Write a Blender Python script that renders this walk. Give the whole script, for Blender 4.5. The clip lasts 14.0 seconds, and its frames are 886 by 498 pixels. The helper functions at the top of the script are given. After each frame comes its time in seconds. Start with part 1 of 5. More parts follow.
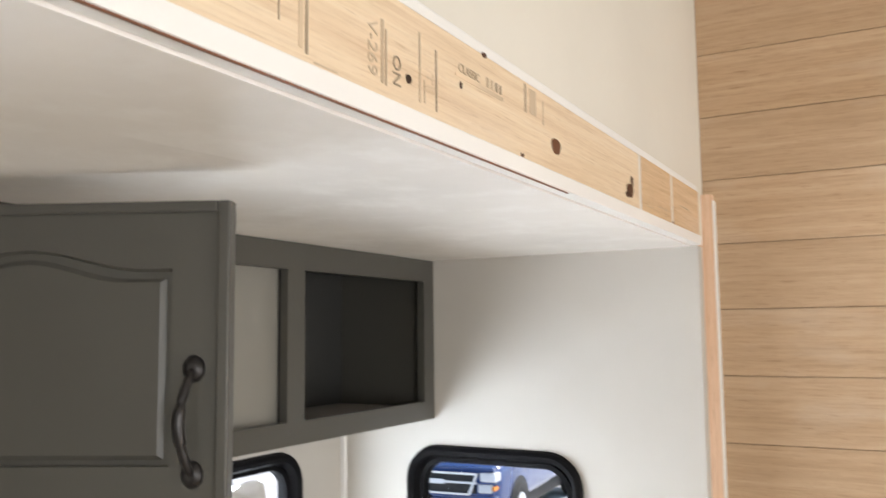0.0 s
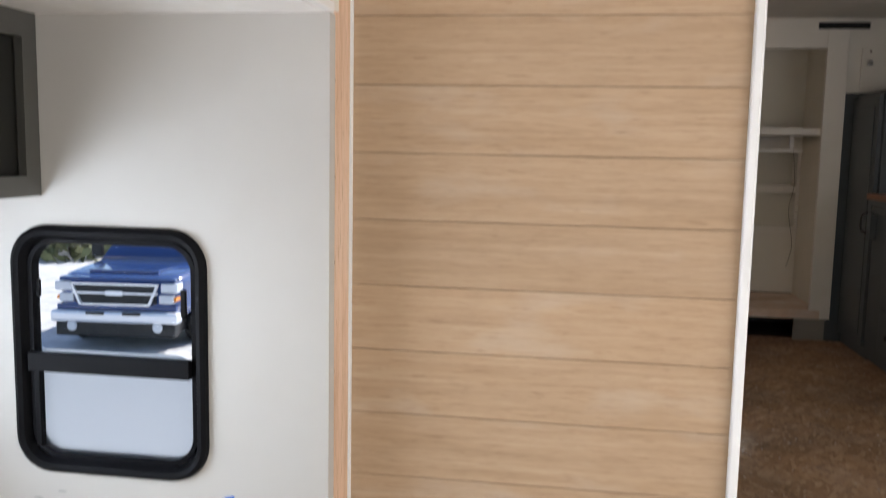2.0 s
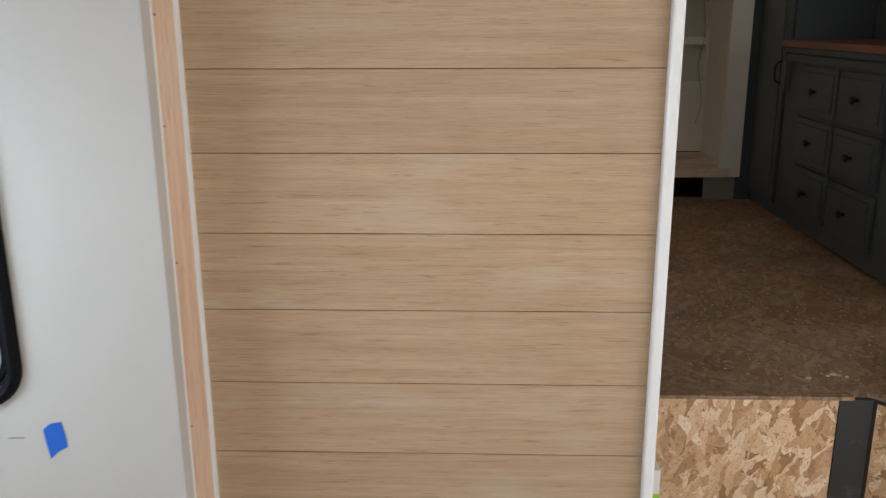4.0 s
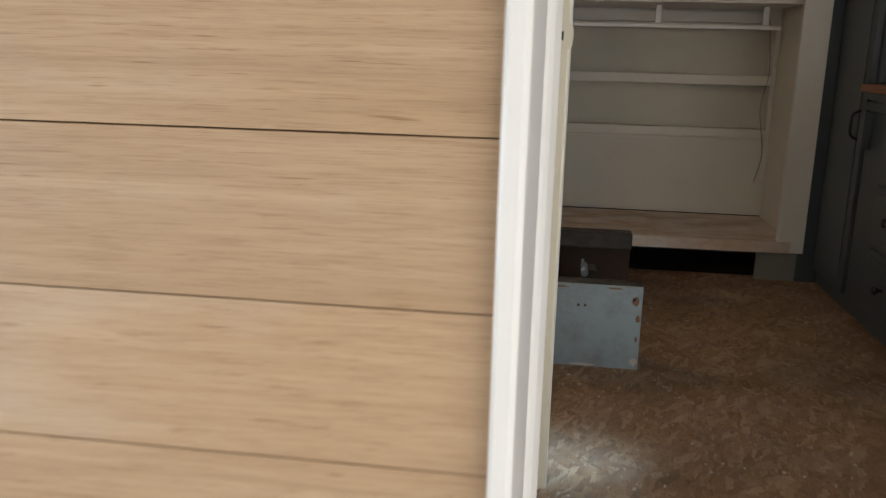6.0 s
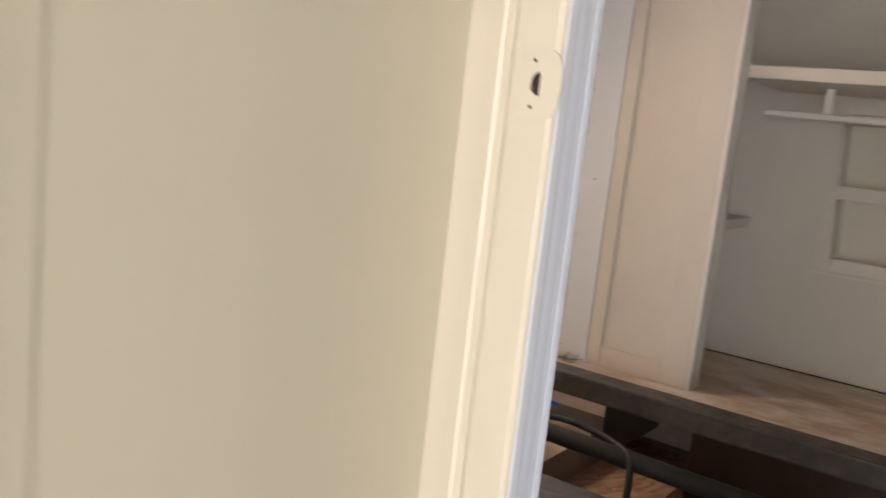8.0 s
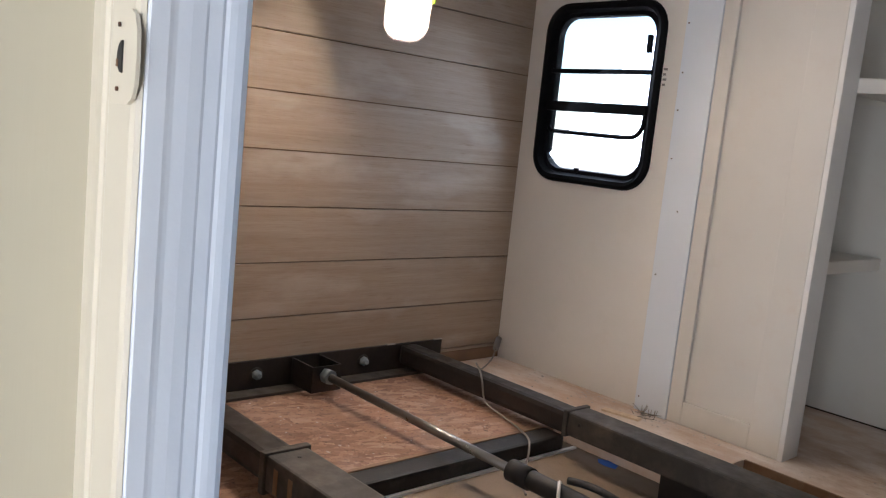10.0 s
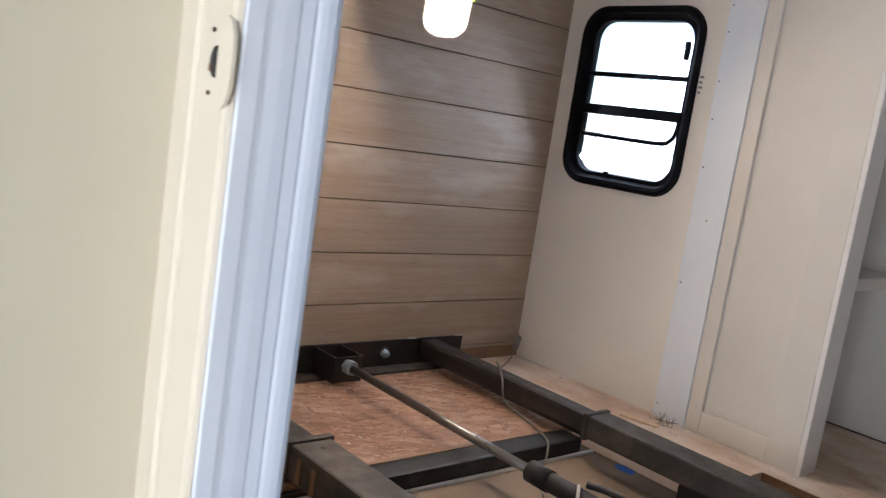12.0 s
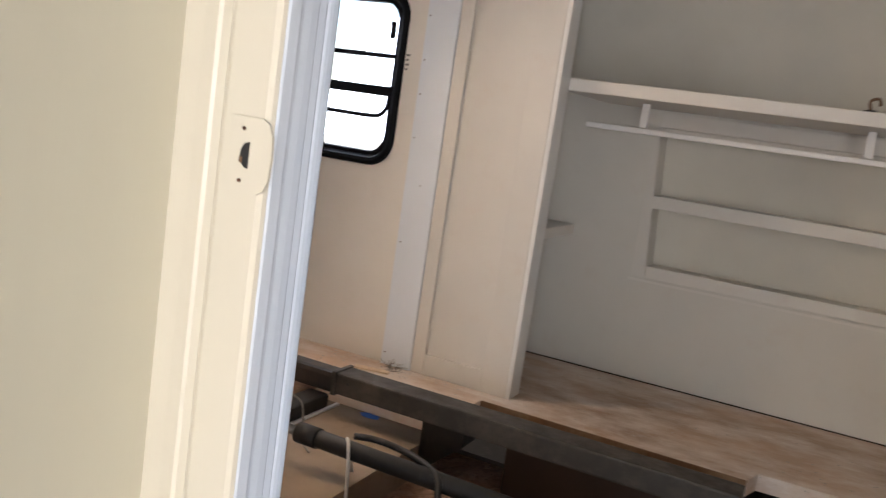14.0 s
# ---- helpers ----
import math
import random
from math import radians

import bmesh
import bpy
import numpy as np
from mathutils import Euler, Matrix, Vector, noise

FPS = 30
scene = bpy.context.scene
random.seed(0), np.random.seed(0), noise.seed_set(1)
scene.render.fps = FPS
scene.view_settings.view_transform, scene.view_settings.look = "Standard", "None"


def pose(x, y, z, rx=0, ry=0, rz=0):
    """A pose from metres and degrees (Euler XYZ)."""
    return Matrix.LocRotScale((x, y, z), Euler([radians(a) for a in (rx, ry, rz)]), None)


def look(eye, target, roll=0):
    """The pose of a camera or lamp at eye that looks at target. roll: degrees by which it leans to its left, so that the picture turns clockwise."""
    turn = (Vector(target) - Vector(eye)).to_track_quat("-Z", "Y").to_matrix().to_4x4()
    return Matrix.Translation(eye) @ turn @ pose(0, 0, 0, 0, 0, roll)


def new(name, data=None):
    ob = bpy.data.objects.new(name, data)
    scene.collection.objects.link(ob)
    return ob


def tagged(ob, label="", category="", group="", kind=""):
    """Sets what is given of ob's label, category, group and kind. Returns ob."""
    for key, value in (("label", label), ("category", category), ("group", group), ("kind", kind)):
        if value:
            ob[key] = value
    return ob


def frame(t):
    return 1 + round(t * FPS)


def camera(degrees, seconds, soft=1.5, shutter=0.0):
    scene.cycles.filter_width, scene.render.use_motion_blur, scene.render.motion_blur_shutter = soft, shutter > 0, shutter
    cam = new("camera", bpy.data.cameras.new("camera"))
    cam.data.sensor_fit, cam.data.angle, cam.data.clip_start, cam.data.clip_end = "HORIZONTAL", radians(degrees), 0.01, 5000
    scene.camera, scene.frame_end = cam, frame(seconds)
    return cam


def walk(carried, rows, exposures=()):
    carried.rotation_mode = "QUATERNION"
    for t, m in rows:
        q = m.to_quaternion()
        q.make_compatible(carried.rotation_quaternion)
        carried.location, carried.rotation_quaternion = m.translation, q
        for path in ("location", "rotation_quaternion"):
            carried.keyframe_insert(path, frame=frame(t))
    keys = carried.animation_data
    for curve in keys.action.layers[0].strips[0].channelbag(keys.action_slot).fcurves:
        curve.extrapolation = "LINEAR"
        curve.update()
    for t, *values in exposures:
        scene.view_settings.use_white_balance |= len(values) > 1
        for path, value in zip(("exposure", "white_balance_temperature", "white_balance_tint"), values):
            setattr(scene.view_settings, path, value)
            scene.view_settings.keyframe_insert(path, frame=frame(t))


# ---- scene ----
cam = camera(55.6, 14.0, soft=1.2, shutter=0.45)
PATH = [
    (0, (0.098, 0.251, 1.65), (-0.86, 1.995, 1.846), -0.6),
    (0.5, (0.091, 0.24, 1.629), (-0.644, 2.096, 1.735), -0.1),
    (1, (0.144, 0.299, 1.624), (-0.294, 2.25, 1.668), 0.6),
    (1.5, (0.19, 0.357, 1.6), (-0.117, 2.332, 1.555), 1.0),
    (2, (0.206, 0.389, 1.553), (-0.085, 2.354, 1.32), 1.1),
    (2.5, (0.205, 0.416, 1.535), (-0.057, 2.353, 1.113), 0.8),
    (5, (0.343, 1.063, 1.453), (0.346, 2.991, 0.923), -0.7),
    (5.5, (0.524, 1.257, 1.479), (0.304, 3.188, 1.007), 0.4),
    (6, (0.617, 1.548, 1.465), (0.345, 3.475, 1.005), 1.4),
    (6.5, (0.749, 1.836, 1.46), (0.284, 3.729, 1.013), 1.5),
    (7, (0.823, 2.103, 1.469), (0.095, 3.926, 1.087), 3.5),
    (7.5, (0.839, 2.284, 1.48), (0.028, 4.089, 1.192), 5.3),
    (8, (0.916, 2.574, 1.464), (-0.218, 4.192, 1.157), 6.3),
    (8.2, (0.963, 2.66, 1.454), (-0.288, 4.186, 1.128), 5.8),
    (10.5, (1.057, 2.949, 1.476), (-0.415, 4.276, 1.211), 6.1),
    (11, (1.057, 2.941, 1.477), (-0.413, 4.269, 1.21), 6.7),
    (11.5, (1.057, 2.935, 1.48), (-0.409, 4.266, 1.199), 7.2),
    (12, (1.035, 2.916, 1.481), (-0.448, 4.227, 1.189), 8.6),
    (12.5, (0.996, 2.882, 1.497), (-0.484, 4.193, 1.2), 9.8),
    (13, (0.99, 2.848, 1.503), (-0.342, 4.307, 1.189), 9.2),
    (13.5, (0.979, 2.796, 1.513), (-0.085, 4.459, 1.193), 7.4),
    (14, (0.952, 2.685, 1.536), (0.115, 4.476, 1.234), 8.3),
]
# the camera brightens its picture as it turns into the darker bedroom
EXPOSURE = [(0, 0.42, 6700, 12), (1, 0.12, 6700, 12), (2.5, 0.24, 6300, 14), (5, -0.28, 6300, 10), (5.5, 0.06, 6400, 10), (6, 0.16, 6500, 10), (6.6, 0.5, 6500, 11), (7, 0.28, 6850, 12), (7.5, 0.58, 6850, 14), (8.2, 1.26, 6600, 17), (10.5, 1.2, 5780, 13), (12, 1.36, 5780, 13), (12.5, 1.3, 5950, 13), (13, 1.04, 6050, 13), (13.5, 1.1, 6250, 14), (14, 1.28, 6300, 15)]
walk(cam, [(t, look(eye, target, roll)) for t, eye, target, roll in PATH], EXPOSURE)

# ---- world, sun, window light, added fill light ----
world = bpy.data.worlds.new("world")
scene.world = world
world.use_nodes = True
wn = world.node_tree.nodes
sky = wn.new("ShaderNodeTexSky")
sky.sky_type = "NISHITA"
sky.sun_disc = False
SUN_EL, SUN_AZ = 48.0, 38.0
sky.sun_elevation = radians(SUN_EL)
sky.sun_rotation = radians(SUN_AZ)
world.node_tree.links.new(sky.outputs[0], wn["Background"].inputs[0])
wn["Background"].inputs[1].default_value = 0.15

sun_data = bpy.data.lights.new("sun", "SUN")
sun_data.energy = 5.0
sun_data.angle = radians(0.5)
sun_data.color = (1.0, 0.95, 0.88)
sun = new("sun", sun_data)
sa, se = radians(SUN_AZ), radians(SUN_EL)
sun_dir = Vector((math.sin(sa) * math.cos(se), math.cos(sa) * math.cos(se), math.sin(se)))
sun.matrix_world = look(sun_dir * 40, (0, 0, 0))


def window_light(name, x, y, z, toward, w, h, watts, color):
    """An area lamp for sky light at a window, or at an added opening."""
    data = bpy.data.lights.new(name, "AREA")
    data.shape, data.size, data.size_y, data.energy, data.color = "RECTANGLE", w, h, watts, color
    ob = new(name, data)
    ob.matrix_world = look((x, y, z), toward)
    return ob


# rear and side openings are unseen; both lamps are added to fill the room
window_light("rear_window_light", 0.9, -3.02, 1.45, (0.9, 0, 1.40), 1.5, 0.95, 3, (0.93, 0.97, 1.0))
window_light("side_window_light", 2.085, -1.1, 1.4, (0.0, -1.1, 1.4), 1.4, 0.85, 35, (0.95, 0.98, 1.0))
window_light("entry_door_light", 2.085, 1.15, 1.0, (0.3, 1.9, 1.2), 1.4, 1.7, 16.5, (1.0, 0.965, 0.92))
window_light("slide_window_light", -1.235, 1.386, 1.08, (0, 1.386, 1.3), 0.9, 0.45, 11, (0.80, 0.90, 1.0))
window_light("bedroom_window_light", -0.52, 4.985, 1.63, (0.5, 3.4, 0.7), 0.34, 0.44, 1.1, (0.82, 0.91, 1.0))

# narrow lamp added below the vent to make the bluish patch on the floor
patch_lamp = window_light("vent_gap_light", 0.72, 3.24, 2.16, (0.67, 3.25, 0.6), 0.16, 0.10, 0.2, (0.45, 0.72, 1.0))
patch_lamp.data.spread = radians(14)


# ---- materials ----
def shader(name):
    m = bpy.data.materials.new(name)
    m.use_nodes = True
    nt = m.node_tree
    return m, nt, nt.nodes["Principled BSDF"]


def coords(nt, scale=(1, 1, 1), spread=0.0):
    """Object coordinates, scaled, and shifted by a random amount for each object."""
    tc = nt.nodes.new("ShaderNodeTexCoord")
    mp = nt.nodes.new("ShaderNodeMapping")
    mp.inputs["Scale"].default_value = scale
    nt.links.new(tc.outputs["Object"], mp.inputs["Vector"])
    if spread:
        info = nt.nodes.new("ShaderNodeObjectInfo")
        mul = nt.nodes.new("ShaderNodeMath")
        mul.operation = "MULTIPLY"
        mul.inputs[1].default_value = spread
        comb = nt.nodes.new("ShaderNodeCombineXYZ")
        nt.links.new(info.outputs["Random"], mul.inputs[0])
        for i in range(3):
            nt.links.new(mul.outputs[0], comb.inputs[i])
        nt.links.new(comb.outputs[0], mp.inputs["Location"])
    return mp.outputs[0]


def noise_tex(nt, vec, scale, detail=4, rough=0.55):
    n = nt.nodes.new("ShaderNodeTexNoise")
    n.inputs["Scale"].default_value = scale
    n.inputs["Detail"].default_value = detail
    n.inputs["Roughness"].default_value = rough
    nt.links.new(vec, n.inputs["Vector"])
    return n.outputs["Fac"]


def ramp(nt, fac, stops):
    r = nt.nodes.new("ShaderNodeValToRGB")
    els = r.color_ramp.elements
    while len(els) < len(stops):
        els.new(0.5)
    for e, (p, c) in zip(els, stops):
        e.position, e.color = p, (*c, 1)
    nt.links.new(fac, r.inputs[0])
    return r.outputs[0]


def mix(nt, a, b, fac, mode="MIX"):
    m = nt.nodes.new("ShaderNodeMix")
    m.data_type, m.blend_type = "RGBA", mode
    for sock, v in ((m.inputs[0], fac), (m.inputs[6], a), (m.inputs[7], b)):
        if isinstance(v, bpy.types.NodeSocket):
            nt.links.new(v, sock)
        elif isinstance(v, tuple):
            sock.default_value = (*v, 1)
        else:
            sock.default_value = v
    return m.outputs[2]


def bump(nt, bsdf, height, strength, dist=0.002):
    b = nt.nodes.new("ShaderNodeBump")
    b.inputs["Strength"].default_value = strength
    b.inputs["Distance"].default_value = dist
    nt.links.new(height, b.inputs["Height"])
    nt.links.new(b.outputs[0], bsdf.inputs["Normal"])


def painted(name, color, rough=0.5, vary=0.06, fine=90, relief=0.08, stain=None, metal=0.0, spec=0.5, spread=0.56, soft=0.16, stretch=(1, 1, 1)):
    """Paint or plain solid: broad unevenness, fine grain, and stains if given as (colour, amount)."""
    m, nt, b = shader(name)
    v = coords(nt, stretch, 7.0)
    broad = noise_tex(nt, v, 2.3, 5)
    dark = tuple(c * (1 - vary * 1.6) for c in color)
    light = tuple(min(1, c * (1 + vary)) for c in color)
    col = ramp(nt, broad, [(0.3, dark), (0.7, light)])
    if stain:
        spots = noise_tex(nt, v, 9.0, 8, 0.7)
        mask = ramp(nt, spots, [(spread, (0, 0, 0)), (spread + soft, (stain[1],) * 3)])
        col = mix(nt, col, stain[0], mask)
    nt.links.new(col, b.inputs["Base Color"])
    b.inputs["Roughness"].default_value = rough
    b.inputs["Metallic"].default_value = metal
    b.inputs["Specular IOR Level"].default_value = spec
    bump(nt, b, noise_tex(nt, v, fine, 3), relief)
    return m


def plank_wood(name, grain, dark, mid, light, wash=(0.68, 0.57, 0.47), washing=0.5, rough=0.55, tone=0.16, streaks=0.8):
    """Sawn or limed wood with its grain along one axis: 0 x, 1 y, 2 z."""
    m, nt, b = shader(name)

    def along(k):
        sc = [1.0, 1.0, 1.0]
        sc[grain] = k
        return coords(nt, tuple(sc), 13.0)

    fine = noise_tex(nt, along(0.035), 430, 5, 0.8)
    band = noise_tex(nt, along(0.025), 75, 6, 0.7)
    pores = noise_tex(nt, along(0.035), 300, 4, 0.75)
    blotch = noise_tex(nt, along(0.35), 8.0, 5, 0.55)
    figure = noise_tex(nt, along(0.12), 16.0, 3, 0.5)
    col = ramp(nt, band, [(0.22, dark), (0.5, mid), (0.8, light)])
    col = mix(nt, col, ramp(nt, fine, [(0.3, (0.64, 0.53, 0.43)), (0.5, (1, 1, 1)), (0.72, (1.12, 1.10, 1.07))]), streaks, "MULTIPLY")
    col = mix(nt, col, ramp(nt, pores, [(0.31, (0.52, 0.38, 0.28)), (0.41, (1, 1, 1))]), streaks, "MULTIPLY")
    ticks = noise_tex(nt, along(0.06), 210, 2, 0.6)
    col = mix(nt, col, ramp(nt, ticks, [(0.25, (0.50, 0.36, 0.25)), (0.33, (1, 1, 1))]), streaks, "MULTIPLY")
    col = mix(nt, col, ramp(nt, figure, [(0.3, (0.90, 0.86, 0.80)), (0.55, (1, 1, 1))]), 0.6, "MULTIPLY")
    col = mix(nt, col, wash, ramp(nt, blotch, [(0.54, (0, 0, 0)), (0.74, (washing,) * 3)]))
    info = nt.nodes.new("ShaderNodeObjectInfo")
    t = ramp(nt, info.outputs["Random"], [(0.0, (1 - tone,) * 3), (1.0, (1.0, 1.0, 1.0))])
    col = mix(nt, col, t, 0.6, "MULTIPLY")
    nt.links.new(col, b.inputs["Base Color"])
    b.inputs["Roughness"].default_value = rough
    bump(nt, b, fine, 0.12)
    return m


def strand_board(name, tones, scale=26, rough=0.75, dirt=(0.03, 0.02, 0.013), dirty=0.5, light=0.0, upright=False, contrast=1.0):
    """Oriented strand board: long flakes of wood that lie across each other at many angles."""
    m, nt, b = shader(name)
    base = coords(nt)
    if upright:
        tc = nt.nodes.new("ShaderNodeTexCoord")
        sep = nt.nodes.new("ShaderNodeSeparateXYZ")
        comb = nt.nodes.new("ShaderNodeCombineXYZ")
        nt.links.new(tc.outputs["Object"], sep.inputs[0])
        nt.links.new(sep.outputs[0], comb.inputs[0])
        nt.links.new(sep.outputs[2], comb.inputs[1])
        base = comb.outputs[0]
    warp = nt.nodes.new("ShaderNodeTexNoise")
    warp.inputs["Scale"].default_value = 45
    nt.links.new(base, warp.inputs["Vector"])
    last, height = tones[1][1], None
    mean = tuple(sum(t[1][k] for t in tones) / len(tones) for k in range(3))
    for i, (turn, slim, size) in enumerate(((0.3, 0.26, 1.0), (1.35, 0.22, 1.25), (-0.55, 0.3, 0.9), (0.85, 0.2, 1.4), (2.2, 0.24, 1.1), (1.8, 0.3, 1.7))):
        rot = nt.nodes.new("ShaderNodeVectorRotate")
        rot.rotation_type = "Z_AXIS"
        rot.inputs["Angle"].default_value = turn
        nt.links.new(base, rot.inputs["Vector"])
        mp = nt.nodes.new("ShaderNodeMapping")
        mp.inputs["Scale"].default_value = (slim, 1, 1)
        mp.inputs["Location"].default_value = (3.1 * i, 1.7 * i, 0)
        nt.links.new(rot.outputs[0], mp.inputs["Vector"])
        vec = mix(nt, mp.outputs[0], warp.outputs["Color"], 0.012, "ADD")
        vo = nt.nodes.new("ShaderNodeTexVoronoi")
        vo.inputs["Scale"].default_value = scale * size
        nt.links.new(vec, vo.inputs["Vector"])
        sep = nt.nodes.new("ShaderNodeSeparateColor")
        nt.links.new(vo.outputs["Color"], sep.inputs[0])
        col = ramp(nt, sep.outputs[0], tones)
        streak = noise_tex(nt, mp.outputs[0], scale * 9, 4, 0.7)
        col = mix(nt, col, ramp(nt, streak, [(0.3, (0.7, 0.64, 0.58)), (0.6, (1.06, 1.05, 1.03))]), 0.8, "MULTIPLY")
        if height is None:
            last, height = col, sep.outputs[1]
        else:
            pick = ramp(nt, sep.outputs[2], [(0.60, (0, 0, 0)), (0.64, (1, 1, 1))])
            last = mix(nt, last, col, pick)
    last = mix(nt, mean, last, contrast)
    chips = noise_tex(nt, base, 95, 5, 0.75)
    last = mix(nt, last, dirt, ramp(nt, chips, [(0.57, (0, 0, 0)), (0.65, (0.75,) * 3)]))
    pale = noise_tex(nt, base, 60, 6, 0.8)
    last = mix(nt, last, tones[3][1], ramp(nt, pale, [(0.62, (0, 0, 0)), (0.70, (0.7,) * 3)]))
    smear = noise_tex(nt, coords(nt), 3.2, 7, 0.65)
    last = mix(nt, last, dirt, ramp(nt, smear, [(0.42, (0, 0, 0)), (0.75, (dirty,) * 3)]))
    if light:
        dust = noise_tex(nt, coords(nt), 5.5, 8, 0.7)
        last = mix(nt, last, (0.5, 0.46, 0.42), ramp(nt, dust, [(0.45, (0, 0, 0)), (0.72, (light,) * 3)]))
    nt.links.new(last, b.inputs["Base Color"])
    b.inputs["Roughness"].default_value = rough
    bump(nt, b, height, 0.25, 0.003)
    return m


def metal(name, color, rough, stain, amount, metallic=0.85):
    m, nt, b = shader(name)
    v = coords(nt)
    col = mix(nt, color, stain, ramp(nt, noise_tex(nt, v, 11, 8, 0.7), [(0.45, (0, 0, 0)), (0.7, (amount,) * 3)]))
    nt.links.new(col, b.inputs["Base Color"])
    b.inputs["Metallic"].default_value = metallic
    r = ramp(nt, noise_tex(nt, v, 30, 5), [(0.3, (rough * 0.8,) * 3), (0.7, (min(1, rough * 1.25),) * 3)])
    nt.links.new(r, b.inputs["Roughness"])
    bump(nt, b, noise_tex(nt, v, 160, 3), 0.1)
    return m


def glass(name, tint=(0.93, 0.97, 1.0), rough=0.0):
    m, nt, b = shader(name)
    b.inputs["Base Color"].default_value = (*tint, 1)
    b.inputs["Transmission Weight"].default_value = 1.0
    b.inputs["Roughness"].default_value = rough
    b.inputs["IOR"].default_value = 1.02 if rough == 0 else 1.25
    if rough:
        bump(nt, b, noise_tex(nt, coords(nt), 420, 4), 0.5)
    return m


def glowing(name, color, strength):
    m, nt, b = shader(name)
    b.inputs["Base Color"].default_value = (*color, 1)
    b.inputs["Emission Color"].default_value = (*color, 1)
    b.inputs["Emission Strength"].default_value = strength
    return m


LIMED = dict(dark=(0.43, 0.285, 0.168), mid=(0.525, 0.36, 0.222), light=(0.60, 0.435, 0.285), wash=(0.60, 0.50, 0.40), washing=0.4, streaks=0.64, tone=0.22)
M_PLANK_X = plank_wood("limed_wood_across", 0, **LIMED)
M_PLANK_Y = plank_wood("limed_wood_along", 1, dark=(0.355, 0.273, 0.203), mid=(0.41, 0.32, 0.242), light=(0.49, 0.395, 0.305), wash=(0.60, 0.54, 0.48), washing=0.6, streaks=0.4)
M_PINE_Y = plank_wood("pine_along", 1, dark=(0.60, 0.43, 0.28), mid=(0.74, 0.59, 0.42), light=(0.81, 0.70, 0.55), washing=0.3, tone=0.05, streaks=0.35)
M_PINE_END = plank_wood("pine_end", 1, dark=(0.52, 0.34, 0.19), mid=(0.66, 0.47, 0.29), light=(0.74, 0.58, 0.40), washing=0.2, tone=0.05, streaks=0.6)
M_PINE_Z = plank_wood("pine_upright", 2, dark=(0.60, 0.36, 0.22), mid=(0.76, 0.52, 0.36), light=(0.82, 0.62, 0.47), washing=0.2, tone=0.05, streaks=0.5)
M_KNOT = painted("pine_knot", (0.09, 0.035, 0.015), 0.6, 0.5)
M_STAMP = painted("faded_ink", (0.50, 0.39, 0.275), 0.7, 0.5)
M_GROOVE = painted("dark_groove", (0.16, 0.095, 0.05), 0.8)
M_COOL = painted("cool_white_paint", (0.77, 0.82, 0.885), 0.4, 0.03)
# unseen floors, this pale only to bounce light up to the ceiling
M_SUBFLOOR = painted("pale_bounce_floor", (0.62, 0.55, 0.45), 0.7, 0.2)
M_WHITE = painted("white_trim_paint", (0.82, 0.81, 0.795), 0.35, 0.03)
M_WALL = painted("warm_grey_wall_paint", (0.495, 0.47, 0.43), 0.6, 0.04, 220, 0.05)
M_CREAM = painted("cream_wall_paint", (0.72, 0.69, 0.62), 0.55, 0.03, 200, 0.05)
M_CEIL = painted("ceiling_board", (0.79, 0.755, 0.715), 0.42, 0.08, 60, 0.2, ((0.87, 0.85, 0.82), 0.85), spread=0.48, soft=0.22)
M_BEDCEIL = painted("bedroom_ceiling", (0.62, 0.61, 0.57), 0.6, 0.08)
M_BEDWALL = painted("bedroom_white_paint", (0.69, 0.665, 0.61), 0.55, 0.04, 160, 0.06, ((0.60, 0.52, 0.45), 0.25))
# bedroom white lightened for the lamp light on the end wall
M_ENDWALL = painted("lamp_lit_white", (0.80, 0.77, 0.72), 0.5, 0.04, 140, 0.06, ((0.68, 0.60, 0.52), 0.2))
M_GREIGE = painted("greige_wall_panel", (0.68, 0.65, 0.575), 0.6, 0.06, 160, 0.06)
M_PANEL = painted("closet_white_paint", (0.72, 0.69, 0.64), 0.4, 0.04, 120, 0.08, ((0.62, 0.50, 0.40), 0.2))
M_JAMB = painted("jamb_gloss_paint", (0.69, 0.64, 0.525), 0.28, 0.03, 60, 0.12)
M_RECESS = painted("passage_panel_paint", (0.60, 0.565, 0.44), 0.5, 0.035, stretch=(1, 2.2, 0.12))
# trim white taken down in colour to offset the strong entry light
M_BOARDWHITE = painted("dimmed_board_white", (0.76, 0.745, 0.725), 0.45, 0.04, 140, 0.06)
M_CAB = painted("grey_cabinet_paint", (0.068, 0.065, 0.056), 0.4, 0.05, 140, 0.08)
M_CABPANEL = painted("grey_panel_paint", (0.22, 0.21, 0.187), 0.45, 0.04)
# near black, with the shade of ledge void and cabinet inside in the colour
M_SHADED = painted("shaded_recess_grey", (0.03, 0.03, 0.028), 0.6, 0.12)
M_CABFLOOR = painted("worn_cabinet_floor", (0.26, 0.24, 0.22), 0.6, 0.3, 60, 0.1, ((0.5, 0.48, 0.46), 0.7))
M_SLATE = painted("slate_cabinet_paint", (0.065, 0.078, 0.088), 0.45, 0.12)
M_BLACK = painted("black_window_frame", (0.004, 0.004, 0.005), 0.6, 0.2, spec=0.1)
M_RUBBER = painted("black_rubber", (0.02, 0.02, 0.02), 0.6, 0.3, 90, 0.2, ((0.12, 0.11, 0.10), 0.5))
M_IRON = metal("oiled_bronze", (0.016, 0.014, 0.014), 0.32, (0.03, 0.024, 0.02), 0.5, 0.3)
M_STEEL = metal("mill_steel", (0.03, 0.028, 0.027), 0.45, (0.07, 0.055, 0.045), 0.5, 0.4)
M_STEELDUST = metal("dusty_steel", (0.045, 0.041, 0.037), 0.6, (0.12, 0.10, 0.08), 0.7, 0.2)
